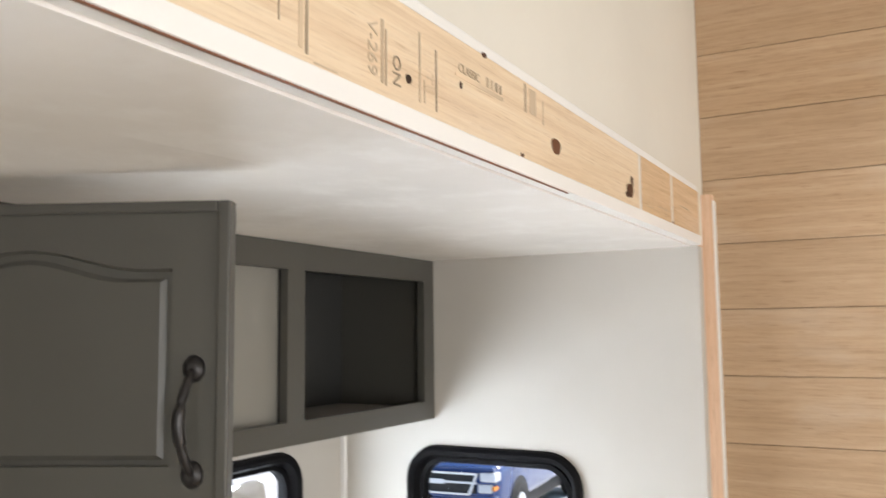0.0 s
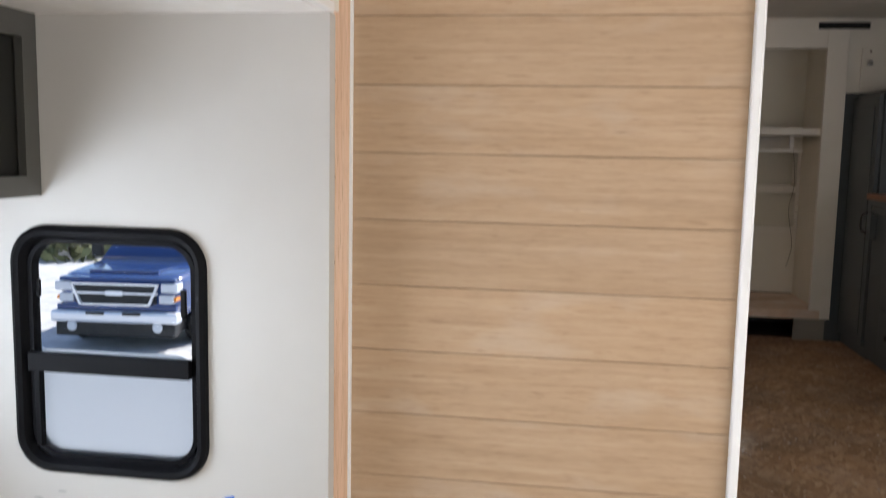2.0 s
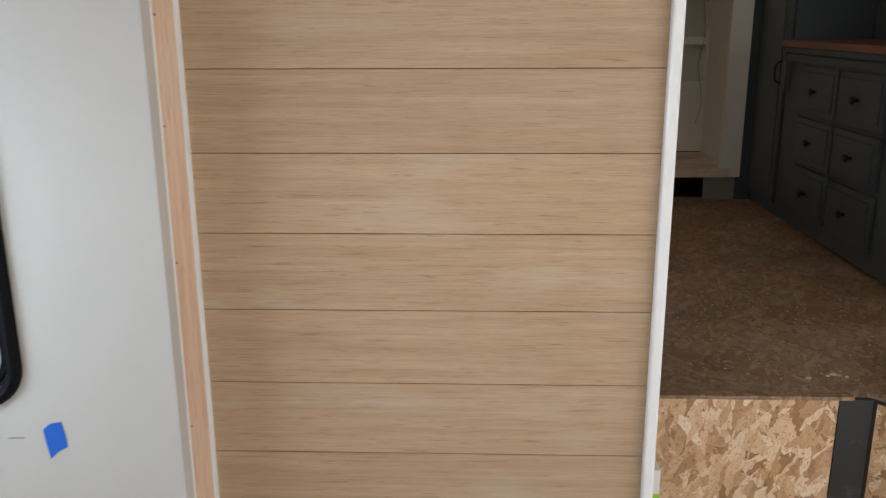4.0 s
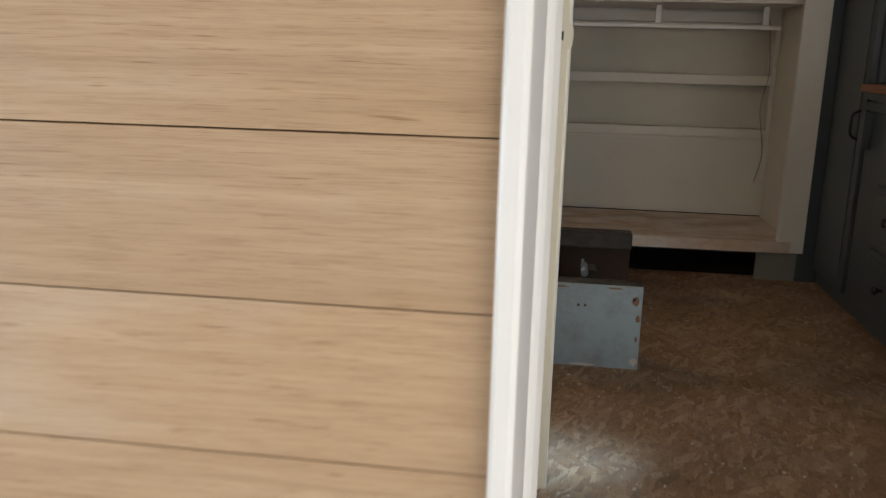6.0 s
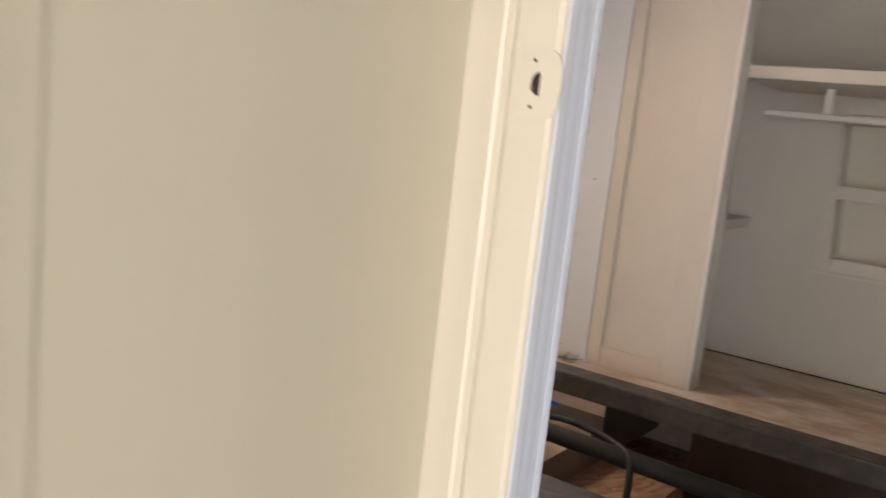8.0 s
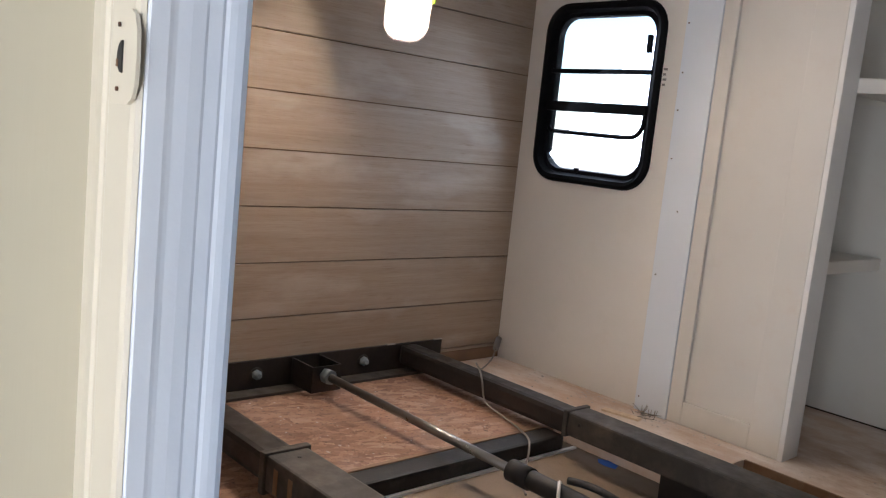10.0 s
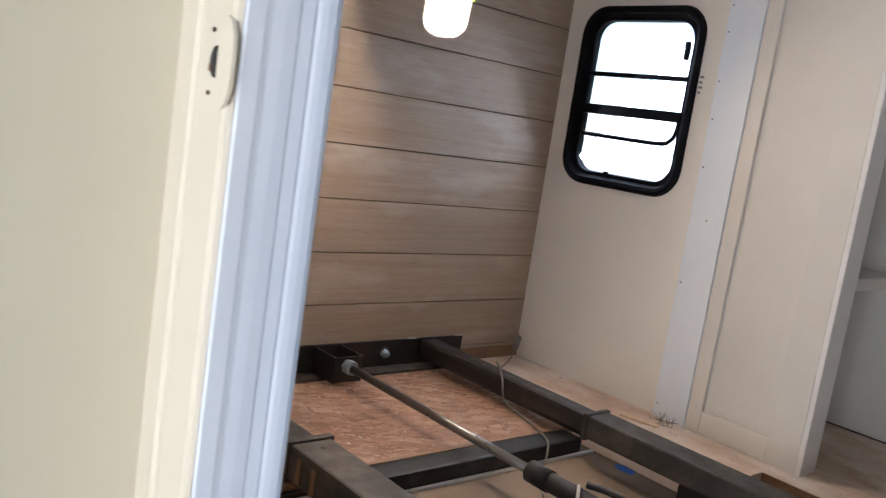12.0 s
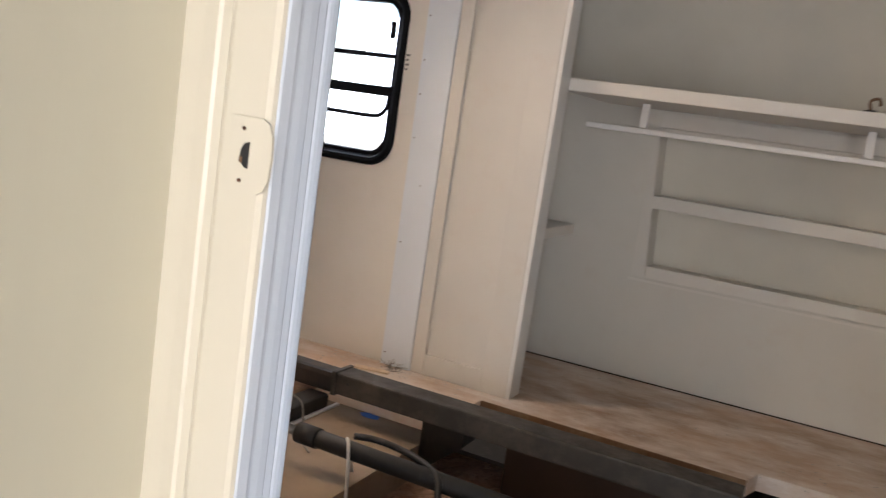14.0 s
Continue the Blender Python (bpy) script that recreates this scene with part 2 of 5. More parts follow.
M_CHROME = metal("polished_rod", (0.26, 0.255, 0.25), 0.32, (0.22, 0.2, 0.18), 0.4, 0.9)
M_GALV = metal("galvanised_sheet", (0.30, 0.37, 0.41), 0.45, (0.20, 0.21, 0.20), 0.7, 0.5)
M_RUST = metal("rusty_edge", (0.20, 0.11, 0.06), 0.7, (0.34, 0.26, 0.17), 0.5, 0.2)
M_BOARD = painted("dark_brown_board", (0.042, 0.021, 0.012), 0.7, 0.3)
M_FOOT = painted("bare_brown_wood", (0.26, 0.16, 0.10), 0.7, 0.3, 120, 0.3)
M_BLUE = painted("blue_tape", (0.01, 0.12, 0.55), 0.55, 0.1)
M_PAPER = painted("brown_paper", (0.34, 0.22, 0.12), 0.8, 0.15)
M_CARPET = painted("tan_carpet", (0.28, 0.215, 0.158), 0.95, 0.25, 420, 0.9, ((0.16, 0.11, 0.07), 0.6))
M_PLY = painted("dusty_plywood", (0.62, 0.455, 0.34), 0.85, 0.24, 160, 0.3, ((0.82, 0.76, 0.71), 0.95), spread=0.40, soft=0.30, stretch=(0.5, 1, 1))
M_OSB = strand_board("stair_strand_board", [(0.0, (0.36, 0.19, 0.085)), (0.35, (0.60, 0.37, 0.20)), (0.7, (0.74, 0.51, 0.31)), (1.0, (0.86, 0.70, 0.52))], 34, dirty=0.15, upright=True)
M_OSBFLOOR = strand_board("floor_strand_board", [(0.0, (0.17, 0.085, 0.04)), (0.4, (0.29, 0.16, 0.08)), (0.75, (0.39, 0.24, 0.13)), (1.0, (0.52, 0.37, 0.24))], 46, dirty=0.5, light=0.2, contrast=0.6)
M_OSBRED = strand_board("slide_strand_board", [(0.0, (0.19, 0.09, 0.055)), (0.4, (0.32, 0.17, 0.105)), (0.75, (0.42, 0.25, 0.165)), (1.0, (0.52, 0.36, 0.26))], 46, dirty=0.3, light=0.2, contrast=0.7)
M_GLASS = glass("clear_glass")
M_FROST = glass("insect_screen", (0.54, 0.60, 0.65), 0.5)
M_GREEN = painted("lime_plastic", (0.30, 0.62, 0.03), 0.4, 0.05)
M_LEAFGREEN = painted("green_tape_film", (0.08, 0.24, 0.08), 0.45, 0.2)
M_GREYPL = painted("grey_plastic", (0.22, 0.21, 0.20), 0.5, 0.1)
M_WHITEPL = painted("white_plastic", (0.72, 0.70, 0.67), 0.4, 0.06)
M_LAMP = glowing("lamp_face", (1.0, 0.78, 0.56), 82.0)
M_COPPER = painted("stained_counter", (0.22, 0.085, 0.04), 0.4, 0.2)
M_WIRE = painted("cable_sheath", (0.22, 0.20, 0.17), 0.5, 0.1)
M_DEBRIS = painted("pale_crumbs", (0.55, 0.5, 0.46), 0.9, 0.2)


# ---- builders ----
def part(name, bm, material, parent=None, label=""):
    """One mesh object from a bmesh in world coordinates, under a thing if given."""
    me = bpy.data.meshes.new(name)
    base, up = Matrix(), parent
    while up:
        base, up = up.matrix_basis @ base, up.parent
    base.invert()
    bm.transform(base)
    bmesh.ops.recalc_face_normals(bm, faces=bm.faces)
    bm.to_mesh(me)
    bm.free()
    me.materials.append(material)
    ob = new(name, me)
    if parent:
        ob.parent = parent
    if label:
        tagged(ob, label)
    return ob


def thing(name, at, label, category, group="", kind="", turn=0.0):
    ob = new(name)
    ob.empty_display_size = 0.1
    m = pose(*at, 0, 0, turn)
    ob.matrix_basis = m
    ob.matrix_world = m
    return tagged(ob, label, category, group, kind)


def setting(name, bm, material, label="", category=""):
    return tagged(part(name, bm, material), label, category, kind="structure")


def add_box(bm, x0, x1, y0, y1, z0, z1, bevel=0.0, m=None):
    r = bmesh.ops.create_cube(bm, size=1.0)
    vs = r["verts"]
    bmesh.ops.scale(bm, verts=vs, vec=(x1 - x0, y1 - y0, z1 - z0))
    bmesh.ops.translate(bm, verts=vs, vec=((x0 + x1) / 2, (y0 + y1) / 2, (z0 + z1) / 2))
    if bevel:
        es = {e for v in vs for e in v.link_edges}
        out = bmesh.ops.bevel(bm, geom=list(es), offset=bevel, segments=2, affect="EDGES", profile=0.6)
        vs = list({v for f in out["faces"] for v in f.verts} | {v for v in vs if v.is_valid})
    if m is not None:
        bmesh.ops.transform(bm, matrix=m, verts=[v for v in vs if v.is_valid])
    return bm


def block(x0, x1, y0, y1, z0, z1, bevel=0.0, m=None):
    return add_box(bmesh.new(), x0, x1, y0, y1, z0, z1, bevel, m)


def blocks(*dims, bevel=0.0):
    bm = bmesh.new()
    for d in dims:
        add_box(bm, *d, bevel)
    return bm


def rounded(w, h, r, n=7):
    """Corner points of a rounded rectangle about the origin."""
    pts = []
    for cx, cy, a0 in ((w / 2 - r, h / 2 - r, 0), (-w / 2 + r, h / 2 - r, 90), (-w / 2 + r, -h / 2 + r, 180), (w / 2 - r, -h / 2 + r, 270)):
        for i in range(n + 1):
            a = radians(a0 + 90 * i / n)
            pts.append((cx + r * math.cos(a), cy + r * math.sin(a)))
    return pts


def ring_frame(w, h, r, steps):
    """A frame swept round a rounded rectangle; steps: (inset, out) profile, out toward the local -y."""
    bm = bmesh.new()
    loops = []
    for inset, out in steps:
        loops.append([bm.verts.new((x, -out, z)) for x, z in rounded(w - 2 * inset, h - 2 * inset, max(r - inset, 0.008))])
    n = len(loops[0])
    for a, b in zip(loops, loops[1:] + loops[:1]):
        for i in range(n):
            bm.faces.new((a[i], a[(i + 1) % n], b[(i + 1) % n], b[i]))
    return bm


def pane_mesh(w, h, r, thick=0.004):
    bm = bmesh.new()
    pts = rounded(w, h, r)
    front = [bm.verts.new((x, -thick / 2, z)) for x, z in pts]
    back = [bm.verts.new((x, thick / 2, z)) for x, z in pts]
    bm.faces.new(front)
    bm.faces.new(back[::-1])
    for i in range(len(pts)):
        j = (i + 1) % len(pts)
        bm.faces.new((front[i], back[i], back[j], front[j]))
    return bm


def tube(points, radius, sides=10, smooth=2):
    """A round bar along points, with Catmull-Rom smoothing."""
    ps = [Vector(p) for p in points]
    if smooth > 1 and len(ps) > 2:
        fine = []
        for i in range(len(ps) - 1):
            p0, p1, p2, p3 = ps[max(i - 1, 0)], ps[i], ps[i + 1], ps[min(i + 2, len(ps) - 1)]
            for k in range(smooth):
                t = k / smooth
                fine.append(0.5 * ((2 * p1) + (p2 - p0) * t + (2 * p0 - 5 * p1 + 4 * p2 - p3) * t * t + (3 * p1 - p0 - 3 * p2 + p3) * t ** 3))
        ps = fine + [ps[-1]]
    bm = bmesh.new()
    rings = []
    for i, p in enumerate(ps):
        d = (ps[min(i + 1, len(ps) - 1)] - ps[max(i - 1, 0)]).normalized()
        side = d.cross(Vector((0.13, 0.21, 0.97))).normalized()
        up = side.cross(d)
        rad = radius[i * len(radius) // len(ps)] if isinstance(radius, (list, tuple)) else radius
        rings.append([bm.verts.new(p + rad * (math.cos(2 * math.pi * k / sides) * side + math.sin(2 * math.pi * k / sides) * up)) for k in range(sides)])
    for a, b in zip(rings, rings[1:]):
        for k in range(sides):
            bm.faces.new((a[k], a[(k + 1) % sides], b[(k + 1) % sides], b[k])).smooth = True
    bm.faces.new(rings[0][::-1])
    bm.faces.new(rings[-1])
    return bm


def lathe(profile, sides=16, m=None):
    """A turned shape about local z from (radius, height) steps."""
    bm = bmesh.new()
    rings = [[bm.verts.new((r * math.cos(2 * math.pi * k / sides), r * math.sin(2 * math.pi * k / sides), z)) for k in range(sides)] for r, z in profile]
    for a, b in zip(rings, rings[1:]):
        for k in range(sides):
            bm.faces.new((a[k], a[(k + 1) % sides], b[(k + 1) % sides], b[k])).smooth = True
    bm.faces.new(rings[0][::-1])
    bm.faces.new(rings[-1])
    if m is not None:
        bm.transform(m)
    return bm


def prism(pts, z0, z1):
    """A plan outline raised from z0 to z1."""
    bm = bmesh.new()
    lo = [bm.verts.new((x, y, z0)) for x, y in pts]
    hi = [bm.verts.new((x, y, z1)) for x, y in pts]
    bm.faces.new(lo[::-1])
    bm.faces.new(hi)
    for i in range(len(pts)):
        j = (i + 1) % len(pts)
        bm.faces.new((lo[i], lo[j], hi[j], hi[i]))
    return bm


def window_wall(axis, at, thick, a0, a1, z0, z1, mid, zmid, w, h, r):
    """A wall along x (axis 'y') or along y (axis 'x') with a rounded window opening."""
    bm = wall_with_hole(axis, at, thick, a0, a1, z0, z1, mid - w / 2 - 0.03, mid + w / 2 + 0.03, zmid - h / 2 - 0.03, zmid + h / 2 + 0.03)
    inner = rounded(w, h, r)
    W, Hh = w / 2 + 0.03, h / 2 + 0.03
    outer = []
    for x, z in inner:
        k = min(W / max(abs(x), 1e-6), Hh / max(abs(z), 1e-6))
        outer.append((x * k, z * k))
    loops = []
    for pts, off in ((outer, 0.0), (inner, 0.0), (inner, thick), (outer, thick)):
        loops.append([bm.verts.new((mid + u, at + off, zmid + v) if axis == "y" else (at + off, mid + u, zmid + v)) for u, v in pts])
    n = len(inner)
    for a, b in zip(loops, loops[1:]):
        for i in range(n):
            bm.faces.new((a[i], a[(i + 1) % n], b[(i + 1) % n], b[i]))
    # corner fillers between the outer loop and the square
    for sx, sz in ((1, 1), (-1, 1), (-1, -1), (1, -1)):
        best = sorted(range(n), key=lambda i: (outer[i][0] - sx * W) ** 2 + (outer[i][1] - sz * Hh) ** 2)[:2]
        for off in (0.0, thick):
            pts = [outer[best[0]], outer[best[1]], (sx * W, sz * Hh)]
            vs = [bm.verts.new((mid + u, at + off, zmid + v) if axis == "y" else (at + off, mid + u, zmid + v)) for u, v in pts]
            bm.faces.new(vs)
    bmesh.ops.remove_doubles(bm, verts=bm.verts, dist=1e-4)
    return bm


def wall_with_hole(axis, at, thick, a0, a1, z0, z1, h0, h1, hz0, hz1):
    """A wall along x (axis 'y') or along y (axis 'x') with one rectangular opening."""
    dims = []
    for u0, u1, w0, w1 in ((a0, h0, z0, z1), (h1, a1, z0, z1), (h0, h1, z0, hz0), (h0, h1, hz1, z1)):
        if u1 - u0 > 1e-4 and w1 - w0 > 1e-4:
            dims.append((u0, u1, at, at + thick, w0, w1) if axis == "y" else (at, at + thick, u0, u1, w0, w1))
    return blocks(*dims)


# ---- setting: living area ----
PITCH, GROOVE0 = 0.148, 1.545
X_WALL, X_SLIDE, Y_END, Y_SHIP = -0.30, -1.21, 2.08, 2.22
Z_BED, Z_LEDGE, Y_CLOSET, Y_BACK, X_HEAD = 0.60, 0.76, 4.95, 5.50, -0.825

setting("floor", block(-1.3, 2.2, -3.1, 2.60, -0.08, 0.0), M_SUBFLOOR, "unseen floor of the living area, kept pale to bounce light", "floor")
setting("ceiling", block(-0.36, 2.2, -3.1, 2.50, 2.55, 2.60), M_CREAM, "plain pale ceiling above the living area", "ceiling")
setting("wall_left", blocks((-0.36, X_WALL, -3.1, 2.22, 1.847, 2.55), (-0.36, X_WALL, -3.1, -1.2, 0, 1.845)), M_CREAM, "cream painted wall above the slide-out opening", "wall")
# unseen rear and side walls, given openings to let in fill light
setting("wall_rear", wall_with_hole("y", -3.1, 0.06, -0.36, 2.2, 0, 2.55, 0.1, 1.7, 0.95, 1.95), M_CREAM, "unseen cream rear wall with an opening added for light", "wall")
setting("wall_right_rear", wall_with_hole("x", 2.1, 0.06, -3.04, -0.2, 0, 2.55, -1.8, -0.4, 0.95, 1.85), M_CREAM, "unseen cream side wall with an opening added for light", "wall")
setting("wall_right", wall_with_hole("x", 2.1, 0.06, -0.2, 2.60, 0, 2.55, 0.45, 1.85, 0.05, 1.90), M_CREAM, "cream painted side wall with the entry door opening", "wall")
setting("wall_right_bedroom", block(2.1, 2.16, 2.60, 5.62, 0.3, 2.30), M_SLATE, "dark slate painted side wall of the bedroom", "wall")
setting("ceiling_slide", block(X_SLIDE - 0.05, X_WALL, -1.25, Y_END + 0.04, 1.8265, 1.845), M_CEIL, "mottled white board ceiling of the slide-out", "ceiling")
setting("floor_slide", block(X_SLIDE - 0.05, X_WALL, -1.25, Y_END + 0.04, 0.0, 0.06), M_SUBFLOOR, "unseen floor of the slide-out, kept pale to bounce light", "floor")
setting("wall_slide_end", window_wall("y", Y_END, 0.04, X_SLIDE, -0.285, 0.06, 1.8275, -0.7835, 1.0935, 0.425, 0.531, 0.07), M_WALL, "warm grey painted end wall of the slide-out", "wall")
setting("wall_slide_outer", window_wall("x", X_SLIDE - 0.05, 0.05, -1.25, Y_END + 0.04, 0.06, 1.825, 1.386, 1.08, 0.998, 0.555, 0.07), M_WALL, "warm grey painted outer wall of the slide-out", "wall")
setting("wall_slide_rear", block(X_SLIDE, X_WALL, -1.25, -1.2, 0.06, 1.825), M_WALL, "warm grey painted rear end of the slide-out", "wall")
setting("trim_corner", block(X_SLIDE, X_SLIDE + 0.014, Y_END - 0.014, Y_END, 0.06, 1.43, 0.003), M_WHITE, "slim white corner bead between slide-out walls", "trim")
setting("wall_slide_gap", block(-0.36, -0.312, Y_END + 0.04, Y_SHIP, 0, 1.845), M_WHITE, "white painted jamb behind the upright pine strip", "wall")

bm = bmesh.new()
sag = []
for k in range(15):
    u = k / 14
    fx, fy, deep = -0.93 + 0.44 * u, 0.70 + 0.19 * u, 0.012 * min(1.0, 3 * (1 - u)) * (1 - 0.3 * u)
    sag.append([bm.verts.new((fx + 0.11 * dy, fy + dy, 1.8263 - deep * w)) for dy, w in ((-0.16, 0.0), (-0.09, 0.35), (-0.03, 0.85), (0.0, 1.0), (0.012, 0.75), (0.035, 0.25), (0.06, 0.0))])
for a, b in zip(sag, sag[1:]):
    for k in range(6):
        bm.faces.new((a[k], a[k + 1], b[k + 1], b[k])).smooth = True
setting("ceiling_sag", bm, M_CEIL, "sagging fold in the mottled ceiling board", "ceiling")

# fascia over the slide-out opening
fascia = thing("fascia", (X_WALL, 0.4, 1.843), "raw pine fascia board with knots and ink stamps above the slide-out", "trim", kind="structure")
part("board", block(X_WALL + 0.001, -0.283, -1.2, 2.09, 1.8492, 1.9445, 0.0015), M_PINE_Y, fascia, "raw pine board with dark knots")
part("bottom_strip", block(X_WALL + 0.001, -0.278, -1.2, 2.09, 1.829, 1.849, 0.002), M_WHITE, fascia, "white painted bottom strip")
part("top_strip", block(X_WALL + 0.001, -0.284, -1.2, 2.09, 1.9450, 1.958, 0.003), M_WHITE, fascia, "white painted top strip")
part("gap_line", block(-0.2822, -0.2796, -1.2, 1.28, 1.8276, 1.8288), M_COPPER, fascia, "brown edge of the ceiling board")
XF = -0.2825


def on_fascia(name, y, z, w, h, mat, label=""):
    bm = bmesh.new()
    bmesh.ops.create_circle(bm, cap_ends=True, segments=14, radius=0.5)
    for v in bm.verts:
        a = math.atan2(v.co.y, v.co.x)
        v.co = Vector((v.co.x * w * (1 + 0.12 * math.sin(3 * a)), v.co.y * h * (1 + 0.1 * math.cos(2 * a)), 0))
    ext = bmesh.ops.extrude_face_region(bm, geom=list(bm.faces))
    for v in [g for g in ext["geom"] if isinstance(g, bmesh.types.BMVert)]:
        v.co.z += 0.0012
    bm.transform(Matrix.Translation((XF - 0.0007, y, z)) @ Matrix(((0, 0, 1, 0), (1, 0, 0, 0), (0, 1, 0, 0), (0, 0, 0, 1))))
    return part(name, bm, mat, fascia, label)


for ky, kz, kw, kh in ((1.247, 1.884, 0.030, 0.022), (1.574, 1.874, 0.034, 0.024), (1.560, 1.866, 0.020, 0.010), (1.138, 1.8525, 0.008, 0.007), (0.883, 1.8765, 0.009, 0.009), (0.66, 1.915, 0.024, 0.016),
                       (0.985, 1.897, 0.004, 0.008), (0.79, 1.925, 0.009, 0.009), (1.858, 1.853, 0.008, 0.006), (1.664, 1.846, 0.004, 0.008), (1.04, 1.944, 0.010, 0.006), (1.586, 1.890, 0.012, 0.020)):
    on_fascia("knot", ky, kz, kw, kh, M_KNOT)
for by, bz, bw, bh in ((0.704, 1.898, 0.0012, 0.050), (0.729, 1.900, 0.005, 0.080), (0.736, 1.898, 0.003, 0.082), (0.840, 1.890, 0.004, 0.056), (0.8455, 1.886, 0.0022, 0.05),
                       (0.903, 1.893, 0.0022, 0.066), (0.9115, 1.872, 0.0016, 0.022), (0.934, 1.888, 0.0026, 0.060), (1.03, 1.9065, 0.113, 0.0042), (1.150, 1.924, 0.005, 0.034), (1.172, 1.924, 0.020, 0.030),
                       (1.205, 1.918, 0.0022, 0.030), (1.641, 1.900, 0.0014, 0.086), (1.70, 1.885, 0.0016, 0.05), (1.712, 1.878, 0.0012, 0.030), (1.73, 1.872, 0.0014, 0.028),
                       (1.80, 1.870, 0.11, 0.0013), (1.955, 1.893, 0.075, 0.0018), (1.69, 1.862, 0.03, 0.0012), (0.76, 1.853, 0.03, 0.001)):
    bm = block(XF - 0.0006, XF + 0.0002, by - bw / 2, by + bw / 2, bz - bh / 2, bz + bh / 2)
    part("ink_bar", bm, M_STAMP, fascia)
for py0, py1, plabel in ((1.846, 1.858, "pale filler smear"), (1.630, 1.640, "pale sanded joint in the board")):
    part("filler_patch", block(XF - 0.0006, XF + 0.0003, py0, py1, 1.850, 1.9442), M_WHITEPL, fascia, plabel)
part("end_board", block(XF - 0.0006, XF + 0.00015, 1.6405, 2.0895, 1.8495, 1.9442), M_PINE_END, fascia, "warmer short end of the board")


def stamp(text, y, z, size, upright):
    cu = bpy.data.curves.new("stamp_text", "FONT")
    cu.body, cu.size, cu.extrude = text, size, 0.0003
    tmp = bpy.data.objects.new("stamp_text", cu)
    me = bpy.data.meshes.new_from_object(tmp)
    bm = bmesh.new()
    bm.from_mesh(me)
    turn = Matrix.Rotation(radians(-90), 4, "Z") if upright else Matrix()
    bm.transform(Matrix.Translation((XF, y, z)) @ Matrix(((0, 0, 1, 0), (1, 0, 0, 0), (0, 1, 0, 0), (0, 0, 0, 1))) @ turn)
    bpy.data.objects.remove(tmp)
    part("ink_lettering", bm, M_STAMP, fascia)


stamp("V-269", 0.818, 1.913, 0.020, True)
stamp("ON", 0.857, 1.893, 0.018, True)
stamp("TE", 0.915, 1.893, 0.019, True)
stamp("CLASSIC", 0.980, 1.9105, 0.013, False)
for i, (w, y0) in enumerate(((0.008, 1.045), (0.008, 1.056), (0.008, 1.067), (0.006, 1.078))):
    part("ink_bar", block(XF - 0.0006, XF + 0.0002, y0, y0 + w * 0.72, 1.911, 1.921), M_STAMP, fascia)

# upright pine strip at the partition
post = thing("jamb_strip", (-0.29, 2.21, 0), "upright raw pine strip with a white painted edge beside the plank wall", "trim", kind="structure")
part("strip", prism([(-0.311, 2.2), (-0.275, 2.2), (-0.275, 2.2195), (-0.311, 2.2195)], 0, 1.955), M_PINE_Z, post)
part("painted_edge", block(-0.2748, -0.2715, 2.2, 2.2195, 0, 1.94), M_WHITE, post, "white painted edge")
part("caulk_line", block(-0.3145, -0.3112, 2.199, 2.2195, 0, 1.95), M_WHITE, post, "white caulk line")
for nz in (1.70, 1.49, 1.30, 1.05, 0.72):
    part("nail_hole", block(-0.309, -0.3065, 2.1994, 2.2004, nz - 0.002, nz + 0.002), M_KNOT, post)


# plank walls: a body and separate planks
def plank_mesh(length, height, thick, axis):
    """A plank with its long side along x or y and slightly eased edges; origin at its lower front corner."""
    e = 0.0006
    bm = bmesh.new()
    outline = [(0, e), (e, 0), (thick, 0), (thick, height), (e, height), (0, height - e)]
    ends = []
    for u in (0.0, length):
        ends.append([bm.verts.new((u, d, z) if axis == "x" else (-d, u, z)) for d, z in outline])
    bm.faces.new(ends[0])
    bm.faces.new(ends[1][::-1])
    for i in range(6):
        j = (i + 1) % 6
        bm.faces.new((ends[0][i], ends[1][i], ends[1][j], ends[0][j]))
    bmesh.ops.recalc_face_normals(bm, faces=bm.faces)
    me = bpy.data.meshes.new("plank")
    bm.to_mesh(me)
    bm.free()
    return me


wall_partition = setting("wall_partition", block(-0.36, 0.499, Y_SHIP + 0.009, 2.27, 0, 2.55), M_GROOVE, "partition wall clad in pale limed planks", "wall")
setting("trim_partition_corner", prism([(0.5675, 2.2025), (0.571, 2.2), (0.5835, 2.2), (0.5885, 2.2045), (0.5885, 2.222), (0.5675, 2.2195)], 0, 2.55), M_WHITE, "white corner trim at the end of the plank wall", "trim")
# passage side: white board, bead, closed cream door, jamb with a latch plate
setting("wall_passage", block(0.50, 0.588, 2.2222, 2.587, 0, 2.55), M_BOARDWHITE, "white painted side board of the passage", "wall")
setting("trim_passage_bead", prism([(0.50, 2.5872), (0.5885, 2.5872), (0.593, 2.589), (0.5985, 2.593), (0.602, 2.599), (0.6025, 2.604), (0.5995, 2.607), (0.6035, 2.610), (0.606, 2.615), (0.6055, 2.620), (0.600, 2.624), (0.578, 2.627), (0.570, 2.634), (0.50, 2.634)], 0, 2.55), M_BOARDWHITE,
        "rounded white moulding beside the cream door", "trim")
bath = thing("door_2", (0.51, 2.87, 0.0), "closed flush cream door in the passage side", "door", kind="structure")
part("leaf", block(0.49, 0.532, 2.634, 3.127, 0, 2.55), M_RECESS, bath)
part("edge_strip", block(0.5321, 0.5342, 2.634, 2.785, 0, 2.55, 0.0009), M_RECESS, bath, "raised cream edge strip")
jamb = thing("door_1", (0.56, 3.14, Z_BED), "painted door jamb with an empty latch plate", "door jamb", kind="structure")
